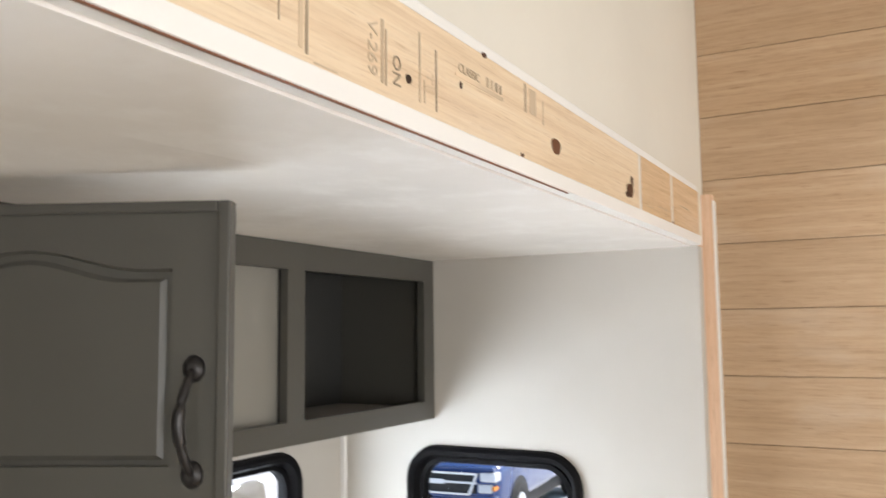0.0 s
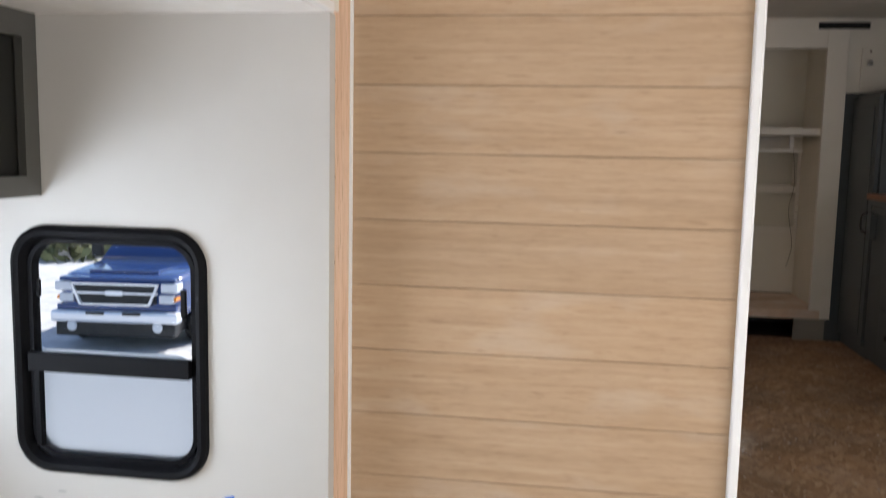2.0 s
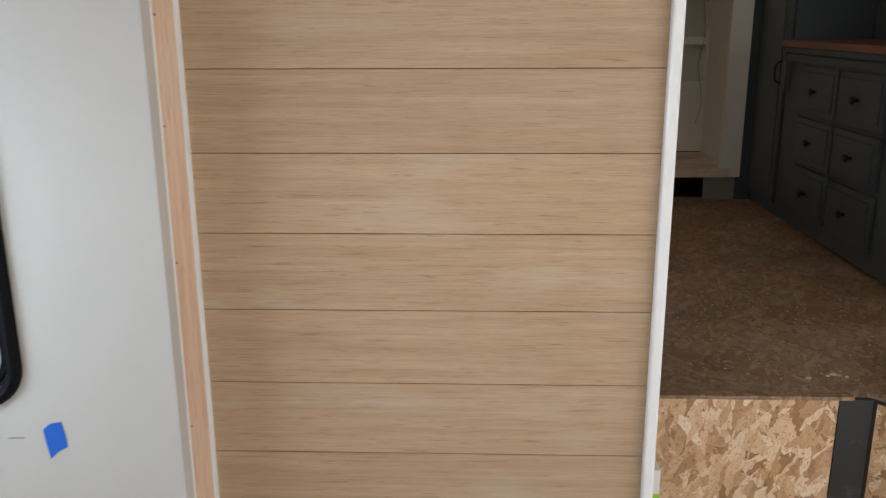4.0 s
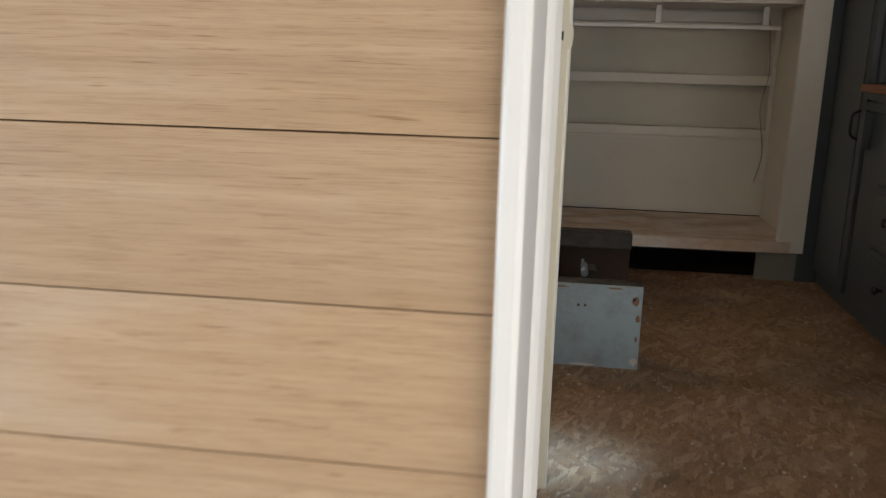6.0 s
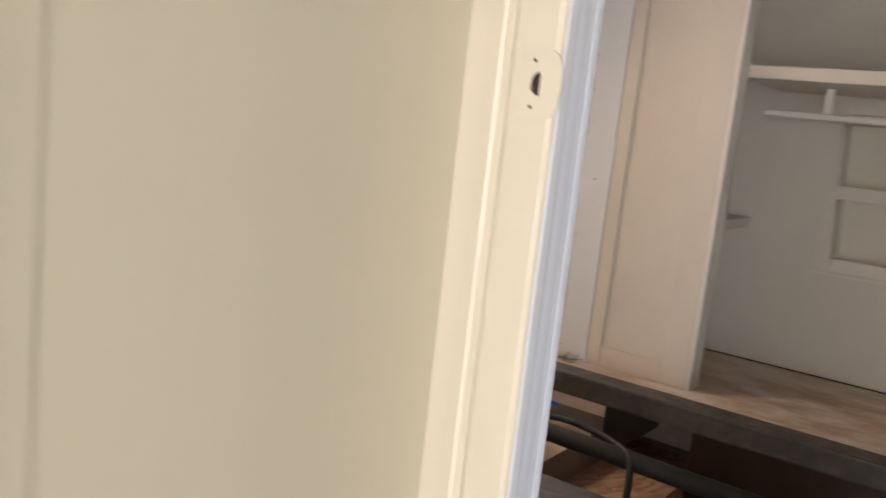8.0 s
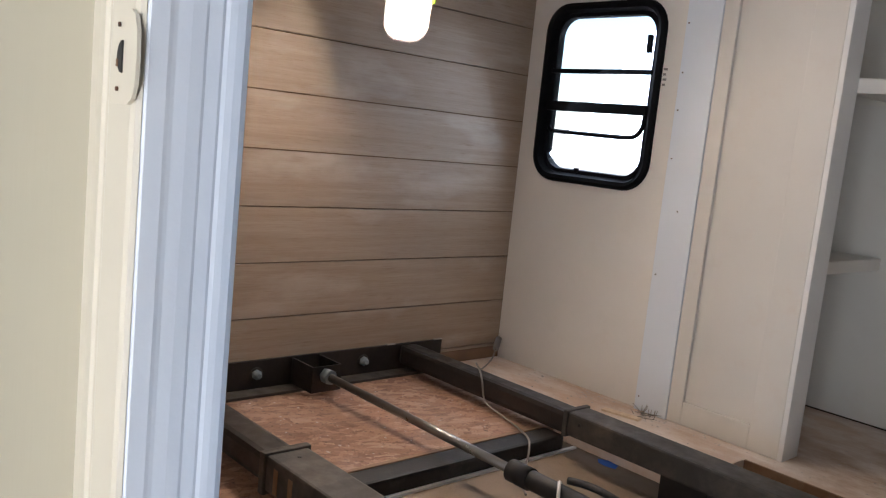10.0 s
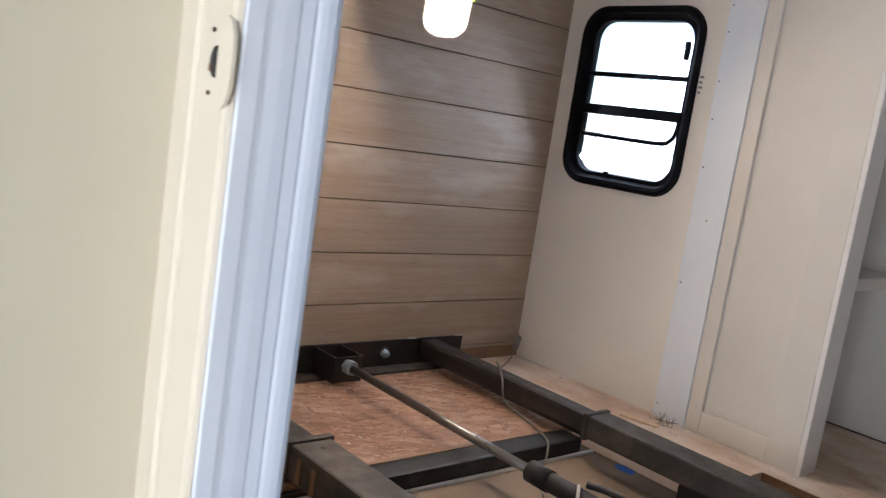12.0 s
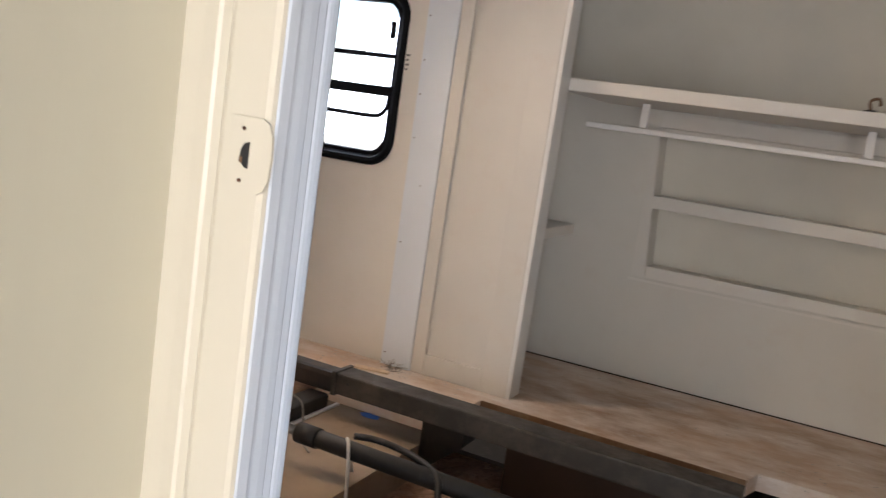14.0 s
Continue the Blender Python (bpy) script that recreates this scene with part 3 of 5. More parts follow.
part("casing", prism([(0.48, 3.1275), (0.5505, 3.1275), (0.552, 3.1230), (0.5643, 3.1215), (0.567, 3.1230), (0.5745, 3.1230), (0.5775, 3.1205), (0.581, 3.1195), (0.6125, 3.1190), (0.6165, 3.1203), (0.6180, 3.1230), (0.6180, 3.1232), (0.48, 3.1282)], Z_BED, 2.25), M_JAMB, jamb)
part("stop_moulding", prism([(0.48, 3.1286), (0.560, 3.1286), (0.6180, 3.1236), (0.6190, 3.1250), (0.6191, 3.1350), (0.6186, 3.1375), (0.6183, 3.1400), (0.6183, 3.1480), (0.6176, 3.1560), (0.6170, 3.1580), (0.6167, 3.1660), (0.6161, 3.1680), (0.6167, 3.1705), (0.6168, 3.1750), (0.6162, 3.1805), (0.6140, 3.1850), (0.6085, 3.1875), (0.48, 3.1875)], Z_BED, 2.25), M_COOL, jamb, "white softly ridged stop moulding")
# white board added for the bright strip of light low on the jamb
part("low_edge_board", prism([(0.50, 3.2005), (0.606, 3.2005), (0.616, 3.204), (0.617, 3.226), (0.50, 3.226)], Z_BED, 1.0), M_WHITE, jamb, "white board standing in for the light on the low jamb edge")
PX, PY, PZ = 0.599, 3.1172, 1.4955
plate_pts = [(-0.0115, -0.0245), (0.004, -0.0245), (0.0135, -0.0245), (0.0190, -0.0215), (0.0222, -0.0140), (0.0232, 0.0), (0.0222, 0.0140), (0.0190, 0.0215), (0.0135, 0.0245), (0.004, 0.0245), (-0.0115, 0.0245)]
bm = bmesh.new()
fr = [bm.verts.new((PX + u, PY, PZ + v)) for u, v in plate_pts]
bk = [bm.verts.new((PX + u * 1.005, PY + 0.0022, PZ + v * 1.005)) for u, v in plate_pts]
mid = bm.verts.new((PX + 0.003, PY, PZ))
for i in range(11):
    j = (i + 1) % 11
    bm.faces.new((mid, fr[i], fr[j]))
    bm.faces.new((fr[i], fr[j], bk[j], bk[i]))
strike = part("latch_plate", bm, M_JAMB, jamb, "painted-over latch plate")
for dz in (-0.0168, 0.0168):
    part("screw", lathe([(0.0013, 0), (0.0013, 0.001), (0.0007, 0.0012)], 10, Matrix.Translation((PX, PY - 0.0002, PZ + dz)) @ Matrix.Rotation(radians(90), 4, "X")), M_KNOT, strike)
bm = bmesh.new()
half = [(PX + 0.0055 - 0.0065 * math.sin(math.pi * i / 10), 0.0085 * math.cos(math.pi * i / 10)) for i in range(11)]
va = [bm.verts.new((x, PY - 0.0010, PZ + v)) for x, v in half]
vb = [bm.verts.new((x, PY + 0.0002, PZ + v)) for x, v in half]
bm.faces.new(va)
for i in range(11):
    bm.faces.new((va[i], va[(i + 1) % 11], vb[(i + 1) % 11], vb[i]))
part("latch_hole", bm, M_RUBBER, strike, "dark half-round latch hole")
# small rust-coloured chip painted in as a glint inside the hole
part("latch_hole_rim", block(PX - 0.0012, PX + 0.0012, PY - 0.0014, PY - 0.0010, PZ - 0.0052, PZ - 0.0012), M_RUST, strike, "rusty glint in the latch hole")
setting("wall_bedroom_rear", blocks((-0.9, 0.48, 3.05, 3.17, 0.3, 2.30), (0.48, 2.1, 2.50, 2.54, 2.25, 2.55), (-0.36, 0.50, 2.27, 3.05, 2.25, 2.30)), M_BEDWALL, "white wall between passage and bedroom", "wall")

# step up to the bedroom
steps = setting("floor_bedroom", prism([(0.48, 2.632), (1.185, 2.632), (1.45, 2.36), (2.1, 2.36), (2.1, 5.02), (0.875, 5.02), (0.875, 3.90), (0.48, 3.90)], 0.575, Z_BED), M_OSBFLOOR, "worn dark strand board floor of the bedroom", "floor")
riser = thing("step_riser", (1.0, 2.62, 0), "strand board riser below the bedroom floor with a black tape strip", "stair riser", kind="structure")
part("riser_board", block(0.59, 1.118, 2.62, 2.632, 0, 0.592), M_OSB, riser)
part("angled_board", prism([(1.20, 2.602), (1.45, 2.345), (1.46, 2.355), (1.21, 2.612)], 0, 0.592), M_OSB, riser)
part("black_strip", prism([(1.1185, 2.615), (1.195, 2.612), (1.215, 2.59), (1.22, 2.596), (1.20, 2.625), (1.1185, 2.63)], 0, 0.598), M_RUBBER, riser, "black rubber strip over the corner")
part("nosing", prism([(0.59, 2.612), (1.15, 2.612), (1.15, 2.64), (0.59, 2.64)], 0.596, 0.605), M_OSBFLOOR, riser, "worn floor edge")
for dx, dy, s in ((1.085, 2.728, 0.014), (1.14, 2.745, 0.012), (1.156, 2.753, 0.017), (1.17, 2.748, 0.012), (1.185, 2.742, 0.01), (1.13, 2.76, 0.008), (0.73, 3.0, 0.008), (1.0, 3.3, 0.007), (0.9, 3.1, 0.006)):
    bm = bmesh.new()
    bmesh.ops.create_icosphere(bm, subdivisions=1, radius=s / 2)
    for v in bm.verts:
        v.co = Vector((v.co.x * random.uniform(0.7, 1.4), v.co.y * random.uniform(0.7, 1.2), v.co.z * 0.45))
    bm.transform(Matrix.Translation((dx, dy, Z_BED + s * 0.18)))
    tagged(part("crumb", bm, M_DEBRIS), "pale crumb of plaster on the bedroom floor", "debris", "crumbs on the floor")


# ---- windows ----
def rv_window(name, at, turn, w, h, label, bars, panes, inner=0.045):
    """A rounded trailer window: trim ring, sash, bars and panes. Local x to the right, -y into the room."""
    win = thing(name, at, label, "window", kind="structure", turn=turn)
    m = win.matrix_world
    bm = ring_frame(w, h, 0.085, [(0.0, 0.0), (0.003, 0.012), (0.012, 0.017), (0.022, 0.013), (0.026, 0.004), (0.030, -0.004), (0.034, -0.03), (0.028, -0.045), (0.016, -0.045), (0.014, 0.0)])
    bm.transform(m)
    part("window_frame", bm, M_BLACK, win)
    bm = ring_frame(w - 0.056, h - 0.056, 0.07, [(0.0, -0.012), (0.002, -0.006), (inner - 0.032, -0.006), (inner - 0.03, -0.014), (inner - 0.03, -0.03), (0.0, -0.03)])
    bm.transform(m)
    part("sash", bm, M_BLACK, win)
    for x0, x1, z0, z1, out in bars:
        bm = block(x0, x1, -out - 0.012, -out + 0.006, z0, z1, 0.002)
        bm.transform(m)
        part("bar", bm, M_BLACK, win)
    for x0, x1, z0, z1, mat, deep in panes:
        bm = pane_mesh(x1 - x0, z1 - z0, 0.04)
        bm.transform(m @ Matrix.Translation(((x0 + x1) / 2, deep, (z0 + z1) / 2)))
        p = part("pane", bm, mat, win, "cloudy insect screen" if mat is M_FROST else "")
        p.visible_shadow = False
    return win


living_window = rv_window("window_1", (-0.7835, Y_END, 1.0935), 0, 0.457, 0.563, "black framed rounded window, clear above and screened below", [(-0.19, 0.19, -0.047, -0.004, 0.004), (-0.178, -0.165, -0.22, -0.04, 0.0)],
                          [(-0.19, 0.19, -0.01, 0.255, M_GLASS, 0.02), (-0.19, 0.19, -0.255, 0.0, M_FROST, 0.012)])
bm = block(-0.171, -0.163, -0.004, 0.004, 0.12, 0.16, 0.002)
bm.transform(living_window.matrix_world)
part("latch", bm, M_BLACK, living_window)
bm = block(0.168, 0.18, -0.004, 0.004, 0.09, 0.15, 0.002)
bm.transform(living_window.matrix_world)
part("latch", bm, M_BLACK, living_window)
rv_window("window_2", (X_SLIDE, 1.386, 1.08), 90, 1.03, 0.587, "wide black framed rounded window of the slide-out", [(-0.01, 0.01, -0.26, 0.26, 0.0)], [(-0.48, 0.48, -0.26, 0.26, M_GLASS, 0.02)])
bed_window = rv_window("window_3", (-0.5405, Y_CLOSET, 1.634), 0, 0.435, 0.540, "black framed rounded bedroom window with louvre bars", [(-0.178, 0.19, 0.060, 0.073, 0.0), (-0.178, 0.19, -0.054, -0.025, 0.004) ],
                       [(-0.175, 0.175, -0.235, 0.235, M_GLASS, 0.02)])
bm = block(0.158, 0.172, -0.006, 0.006, 0.12, 0.17, 0.002)
bm.transform(bed_window.matrix_world)
part("latch", bm, M_BLACK, bed_window)
bm = tube([(-0.172, 0, -0.103), (-0.164, 0, -0.113), (-0.148, 0, -0.116), (0.0, 0, -0.118), (0.125, 0, -0.118), (0.158, 0, -0.110), (0.176, 0, -0.086), (0.180, 0, -0.05)], 0.0065, 8, 5)
bm.transform(bed_window.matrix_world)
part("bar", bm, M_BLACK, bed_window)
bm = block(-0.05, -0.035, -0.004, 0.004, -0.235, -0.222, 0.002)
bm.transform(bed_window.matrix_world)
part("latch", bm, M_BLACK, bed_window)

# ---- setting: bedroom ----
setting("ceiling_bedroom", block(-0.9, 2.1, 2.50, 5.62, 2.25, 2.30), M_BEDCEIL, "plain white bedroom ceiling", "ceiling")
wall_head = setting("wall_headboard", block(X_HEAD - 0.06, X_HEAD - 0.009, 3.05, 5.0, 0.3, 2.25), M_GROOVE, "bedroom slide-out wall clad in limed planks", "wall")
setting("wall_bedroom_slide_end", window_wall("y", Y_CLOSET, 0.04, X_HEAD, -0.2585, 0.72, 2.25, -0.5405, 1.634, 0.403, 0.508, 0.07), M_ENDWALL, "white painted end wall of the bedroom slide-out", "wall")
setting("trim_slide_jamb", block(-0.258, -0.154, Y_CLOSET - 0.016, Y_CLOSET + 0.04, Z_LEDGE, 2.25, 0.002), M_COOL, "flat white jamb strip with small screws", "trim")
setting("wall_front", blocks((-0.16, 2.1, Y_BACK + 0.10, 5.62, 0.3, 2.30), (-0.16, 2.1, Y_BACK, Y_BACK + 0.10, 1.68, 2.25)), M_GREIGE, "greige front wall above and behind the closet niche", "wall")
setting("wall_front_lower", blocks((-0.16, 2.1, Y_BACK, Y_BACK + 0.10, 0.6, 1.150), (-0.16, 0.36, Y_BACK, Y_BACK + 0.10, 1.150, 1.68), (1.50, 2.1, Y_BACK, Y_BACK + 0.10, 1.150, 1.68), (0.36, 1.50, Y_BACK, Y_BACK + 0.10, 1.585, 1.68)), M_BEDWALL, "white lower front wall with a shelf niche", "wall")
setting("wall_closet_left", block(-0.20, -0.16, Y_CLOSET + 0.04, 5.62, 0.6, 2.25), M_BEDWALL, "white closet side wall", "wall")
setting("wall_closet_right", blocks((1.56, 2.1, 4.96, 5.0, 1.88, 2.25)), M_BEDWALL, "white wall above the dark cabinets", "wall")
setting("wall_closet_side", block(1.52, 1.56, 5.0, Y_BACK, Z_LEDGE, 2.25), M_GREIGE, "greige side wall inside the closet", "wall")
setting("wall_behind_cabinets", block(1.553, 2.1, 4.96, 5.0, 0.6, 1.88), M_SLATE, "dark slate wall beside the tall cabinet", "wall")

# ledge and slide-out floor
setting("floor_closet_ledge", prism([(-0.82, 4.612), (0.12, 4.612), (0.12, 4.872), (0.86, 4.862), (0.88, 4.93), (1.52, 4.945), (1.52, Y_BACK), (-0.82, Y_BACK)], Z_LEDGE - 0.045, Z_LEDGE), M_PLY, "dusty bare plywood ledge of the closet floor", "floor")
# boards added to close the void below the ledge, dark for its shade
setting("wall_ledge_back", blocks((-0.30, 1.56, 5.44, 5.46, 0.3, Z_LEDGE - 0.046), (1.54, 1.56, 5.0, 5.44, 0.3, Z_LEDGE - 0.046)), M_SHADED, "near-black board closing the shaded void below the closet ledge", "wall")
setting("floor_under_ledge", block(0.16, 1.54, 5.021, 5.44, 0.57, 0.596), M_BOARD, "dark board added as floor of the shaded void below the ledge", "floor")
setting("floor_slide_bedroom", block(X_HEAD - 0.005, -0.276, 3.17, 4.611, 0.735, Z_LEDGE), M_OSBRED, "reddish strand board floor of the bedroom slide-out", "floor")
setting("floor_pit", block(0.108, 0.874, 3.17, 5.02, 0.57, 0.598), M_OSBFLOOR, "strand board subfloor under the slide mechanism", "floor")
setting("floor_pit_carpet", block(-0.262, 0.107, 3.17, 4.90, 0.60, 0.725), M_CARPET, "dirty tan carpet left under the slide mechanism", "floor")
setting("trim_carpet_edge", block(-0.196, -0.187, 3.87, 4.60, 0.7252, 0.731), M_WHITE, "thin white edge strip on the carpet", "trim")
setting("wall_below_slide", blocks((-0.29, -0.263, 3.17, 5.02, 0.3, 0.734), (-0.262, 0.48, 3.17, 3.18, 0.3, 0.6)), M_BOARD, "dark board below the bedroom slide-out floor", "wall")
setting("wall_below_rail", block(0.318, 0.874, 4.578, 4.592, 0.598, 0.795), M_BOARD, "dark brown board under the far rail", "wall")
setting("trim_head_foot", block(X_HEAD + 0.0005, X_HEAD + 0.007, 4.69, 4.948, Z_LEDGE + 0.0005, 0.797, 0.001), M_FOOT, "bare brown wood strip at the foot of the plank wall", "trim")
setting("trim_ledge_crack", block(-0.158, 1.515, Y_BACK - 0.004, Y_BACK - 0.0005, Z_LEDGE - 0.002, Z_LEDGE + 0.004), M_BOARD, "dark open joint between ledge and wall", "trim")
setting("wall_partition_end", block(0.4992, 0.5673, Y_SHIP + 0.009, 2.2221, 0, 2.55), M_GROOVE, "wall behind the plank ends", "wall")
# wall and roof out of view, added to close the shell against the sun
setting("wall_bath_outer", blocks((-0.36, -0.33, 2.27, 3.05, 0, 2.55), (0.0, 0.03, 2.27, 3.05, 0, 2.25)), M_CREAM, "plain unseen wall beside the passage, added to block the sun", "wall")
setting("roof", blocks((-0.36, 2.16, 2.50, 5.62, 2.301, 2.44), (-0.36, 2.2, -3.1, 2.55, 2.601, 2.65)), M_WHITE, "unseen white trailer roof, added to keep sun off the windows", "roof")


# ---- things: living area ----
def face_boards(dims, bevel=0.0015):
    return blocks(*dims, bevel=bevel)


cab = thing("wall_cabinet", (-1.06, 1.4, 1.435), "grey painted overhead cabinet with one open compartment", "cabinet")
XC = -0.934
part("face_frame", blocks((XC - 0.018, XC, 0.20, 2.078, 1.773, 1.8255), (XC - 0.018, XC, 0.20, 2.078, 1.438, 1.482), (XC - 0.018, XC, 2.030, 2.078, 1.482, 1.773),
                          (XC - 0.018, XC, 1.5135, 1.566, 1.482, 1.773), (XC - 0.018, XC, 1.03, 1.09, 1.482, 1.773), (XC - 0.018, XC, 0.20, 0.30, 1.482, 1.773)), M_CAB, cab)
part("side_panel", block(X_SLIDE + 0.002, XC - 0.0185, 2.058, 2.076, 1.44, 1.82), M_CAB, cab)
part("side_panel", block(X_SLIDE + 0.002, XC - 0.0185, 0.20, 0.218, 1.44, 1.82), M_CAB, cab)
part("bottom", block(X_SLIDE + 0.002, XC - 0.019, 0.22, 2.057, 1.444, 1.468), M_CABFLOOR, cab, "worn cabinet floor with paint flecks")
# inside boards darker than the face: the compartment's shade is in their colour
part("top", block(X_SLIDE + 0.002, XC - 0.019, 0.22, 2.057, 1.80, 1.82), M_SHADED, cab)
part("back", block(X_SLIDE + 0.003, X_SLIDE + 0.012, 0.22, 2.057, 1.469, 1.799), M_SHADED, cab)
part("divider", block(X_SLIDE + 0.013, XC - 0.04, 1.525, 1.541, 1.469, 1.799), M_SHADED, cab)
part("batten", block(X_SLIDE + 0.013, X_SLIDE + 0.03, 1.79, 1.81, 1.469, 1.799), M_SHADED, cab)
part("recessed_panel", block(XC - 0.034, XC - 0.028, 1.05, 1.520, 1.47, 1.795), M_CABPANEL, cab, "lighter grey recessed panel")

# the open cabinet door, hung on the cabinet face
HX, HY = -0.934, 0.735
DW, DZ0, DZ1 = 0.446, 1.455, 1.792
ang = math.atan2(0.928 - HY, -0.532 - HX)
DM = Matrix.Translation((HX, HY, 0)) @ Matrix.Rotation(ang, 4, "Z")


def arch_panel(x0, x1, z0, z1, rise, y0, y1):
    """A panel with a cathedral-arched top, local x along the door."""
    bm = bmesh.new()
    pts = [(x0, z0), (x1, z0)]
    n = 18
    for i in range(n + 1):
        u = i / n
        x = x1 + (x0 - x1) * u
        c = max(0.0, 1 - abs(u - 0.5) / 0.36)
        pts.append((x, z1 - rise + rise * (c * c * (3 - 2 * c))))
    a = [bm.verts.new((x, y0, z)) for x, z in pts]
    cx, cz = (x0 + x1) / 2, (z0 + z1) / 2
    b = [bm.verts.new((cx + (x - cx) * 0.96, y1, cz + (z - cz) * 0.95)) for x, z in pts]
    bm.faces.new(b)
    for i in range(len(pts)):
        j = (i + 1) % len(pts)
        bm.faces.new((a[i], a[j], b[j], b[i]))
    return bm


def door_leaf():
    """Stiles, rails with an arched inner edge, as one board with a sunk middle."""
    bm = bmesh.new()
    add_box(bm, 0.0, DW, 0.0, 0.012, DZ0, DZ1)
    for d in ((0.0, 0.062), (DW - 0.062, DW)):
        add_box(bm, d[0], d[1], -0.008, 0.0, DZ0, DZ1)
    add_box(bm, 0.062, DW - 0.062, -0.008, 0.0, DZ0, DZ0 + 0.058)
    n = 16
    xs = [0.062 + (DW - 0.124) * i / n for i in range(n + 1)]
    lows = []
    for i in range(n + 1):
        c = max(0.0, 1 - abs(i / n - 0.5) / 0.4)
        lows.append(DZ1 - 0.072 + 0.022 * c * c * (3 - 2 * c))
    for y in (-0.008,):
        top = [bm.verts.new((x, y, DZ1)) for x in xs]
        low = [bm.verts.new((x, y, z)) for x, z in zip(xs, lows)]
        lowb = [bm.verts.new((x, 0.0, z - 0.003)) for x, z in zip(xs, lows)]
        for i in range(n):
            bm.faces.new((top[i], top[i + 1], low[i + 1], low[i]))
            bm.faces.new((low[i], low[i + 1], lowb[i + 1], lowb[i]))
    add_box(bm, 0.0, DW, -0.0081, -0.004, DZ1 - 0.004, DZ1)
    return bm


bm = door_leaf()
bm.transform(DM)
cdoor = part("door", bm, M_CAB, cab, "open grey door with an arched raised panel")
bm = arch_panel(0.070, DW - 0.070, DZ0 + 0.064, DZ1 - 0.06, 0.022, -0.0005, -0.0040)
bm.transform(DM)
part("raised_panel", bm, M_CAB, cdoor)
bm = blocks((DW - 0.012, DW + 0.002, -0.0135, -0.008, DZ0, DZ1), (0.0, DW - 0.012, -0.0135, -0.008, DZ0, DZ0 + 0.012), (0.0, DW - 0.012, -0.0135, -0.008, DZ1 - 0.012, DZ1), bevel=0.0025)
bm.transform(DM)
part("edge_moulding", bm, M_CAB, cdoor)
hx = DW - 0.036
hz0, hz1 = 1.507, 1.612
bm = tube([(hx, -0.012, hz1), (hx, -0.024, hz1 - 0.008), (hx - 0.004, -0.033, hz1 - 0.03), (hx - 0.006, -0.036, (hz0 + hz1) / 2), (hx - 0.004, -0.033, hz0 + 0.03), (hx, -0.024, hz0 + 0.008), (hx, -0.012, hz0)], [0.004, 0.0045, 0.005, 0.0065, 0.0065, 0.005, 0.0045, 0.004], 12, 5)
bm.transform(DM)
handle = part("handle", bm, M_IRON, cdoor, "oil-rubbed bronze pull handle")
for z in (hz0 - 0.002, hz1 + 0.002):
    bm = lathe([(0.0125, 0.0), (0.0125, 0.002), (0.009, 0.005), (0.005, 0.008)], 18, DM @ Matrix.Translation((hx, -0.008, z)) @ Matrix.Rotation(radians(90), 4, "X") @ Matrix.Diagonal((0.95, 1.15, 1, 1)))
    part("rosette", bm, M_IRON, handle)

# white plastic shade lying on the window ledge under the cabinet
item = thing("plastic_cover", (-1.02, 1.37, 1.30), "crumpled white plastic light cover with green tape hanging below the cabinet", "plastic cover")
bm = bmesh.new()
bmesh.ops.create_uvsphere(bm, u_segments=20, v_segments=12, radius=0.5)
for v in bm.verts:
    x, y, z = v.co
    k = 1 + 0.3 * noise.noise(Vector((x, y * 2.2, z)) * 3.1)
    v.co = Vector((x * 0.13 * k, y * 0.25, z * (0.075 - 0.02 * y) * k + 0.07 * y + 0.014 * math.cos(11 * y)))
bm.transform(Matrix.Translation((-1.0, 1.385, 1.325)))
for f in bm.faces:
    f.smooth = True
part("cover_body", bm, M_WHITEPL, item)
part("hanging_cord", tube([(-1.02, 1.40, 1.36), (-1.02, 1.41, 1.40), (-1.03, 1.41, 1.444)], 0.002, 6), M_WHITEPL, item)
bm = bmesh.new()
bmesh.ops.create_uvsphere(bm, u_segments=14, v_segments=8, radius=0.5)
for v in bm.verts:
    v.co = Vector((v.co.x * 0.06, v.co.y * 0.02, v.co.z * 0.022))
bm.transform(Matrix.Translation((-0.965, 1.322, 1.322)))
part("green_tape", bm, M_LEAFGREEN, item, "green tape band")


def tape_piece(name, pts, axis, at, label, mat=M_BLUE):
    """A torn piece of masking tape on a wall (axis 'y') or floor (axis 'z')."""
    bm = bmesh.new()
    rows = []
    for k, off in enumerate((-0.0012, -0.0004)):
        rows.append([bm.verts.new((u, at + off, w) if axis == "y" else (u, w, at - off)) for u, w in pts])
    bm.faces.new(rows[0])
    bm.faces.new(rows[1][::-1])
    for i in range(len(pts)):
        j = (i + 1) % len(pts)
        bm.faces.new((rows[0][i], rows[1][i], rows[1][j], rows[0][j]))
    return tagged(part(name, bm, mat), label, "tape")


tape_piece("masking_tape", [(-0.534, 0.772), (-0.52, 0.783), (-0.499, 0.788), (-0.494, 0.76), (-0.493, 0.738), (-0.512, 0.728), (-0.526, 0.714), (-0.531, 0.742)], "y", Y_END, "torn blue masking tape stuck below the window")
for x0, w, z in ((-0.98, 0.022, 0.745), (-0.95, 0.01, 0.74), (-0.92, 0.02, 0.764), (-0.635, 0.02, 0.752), (-0.60, 0.03, 0.753)):
    tape_piece("pencil_mark", [(x0, z), (x0 + w, z + 0.001), (x0 + w, z + 0.003), (x0, z + 0.002)], "y", Y_END, "faint pencil marks on the grey wall below the window", M_GREYPL)

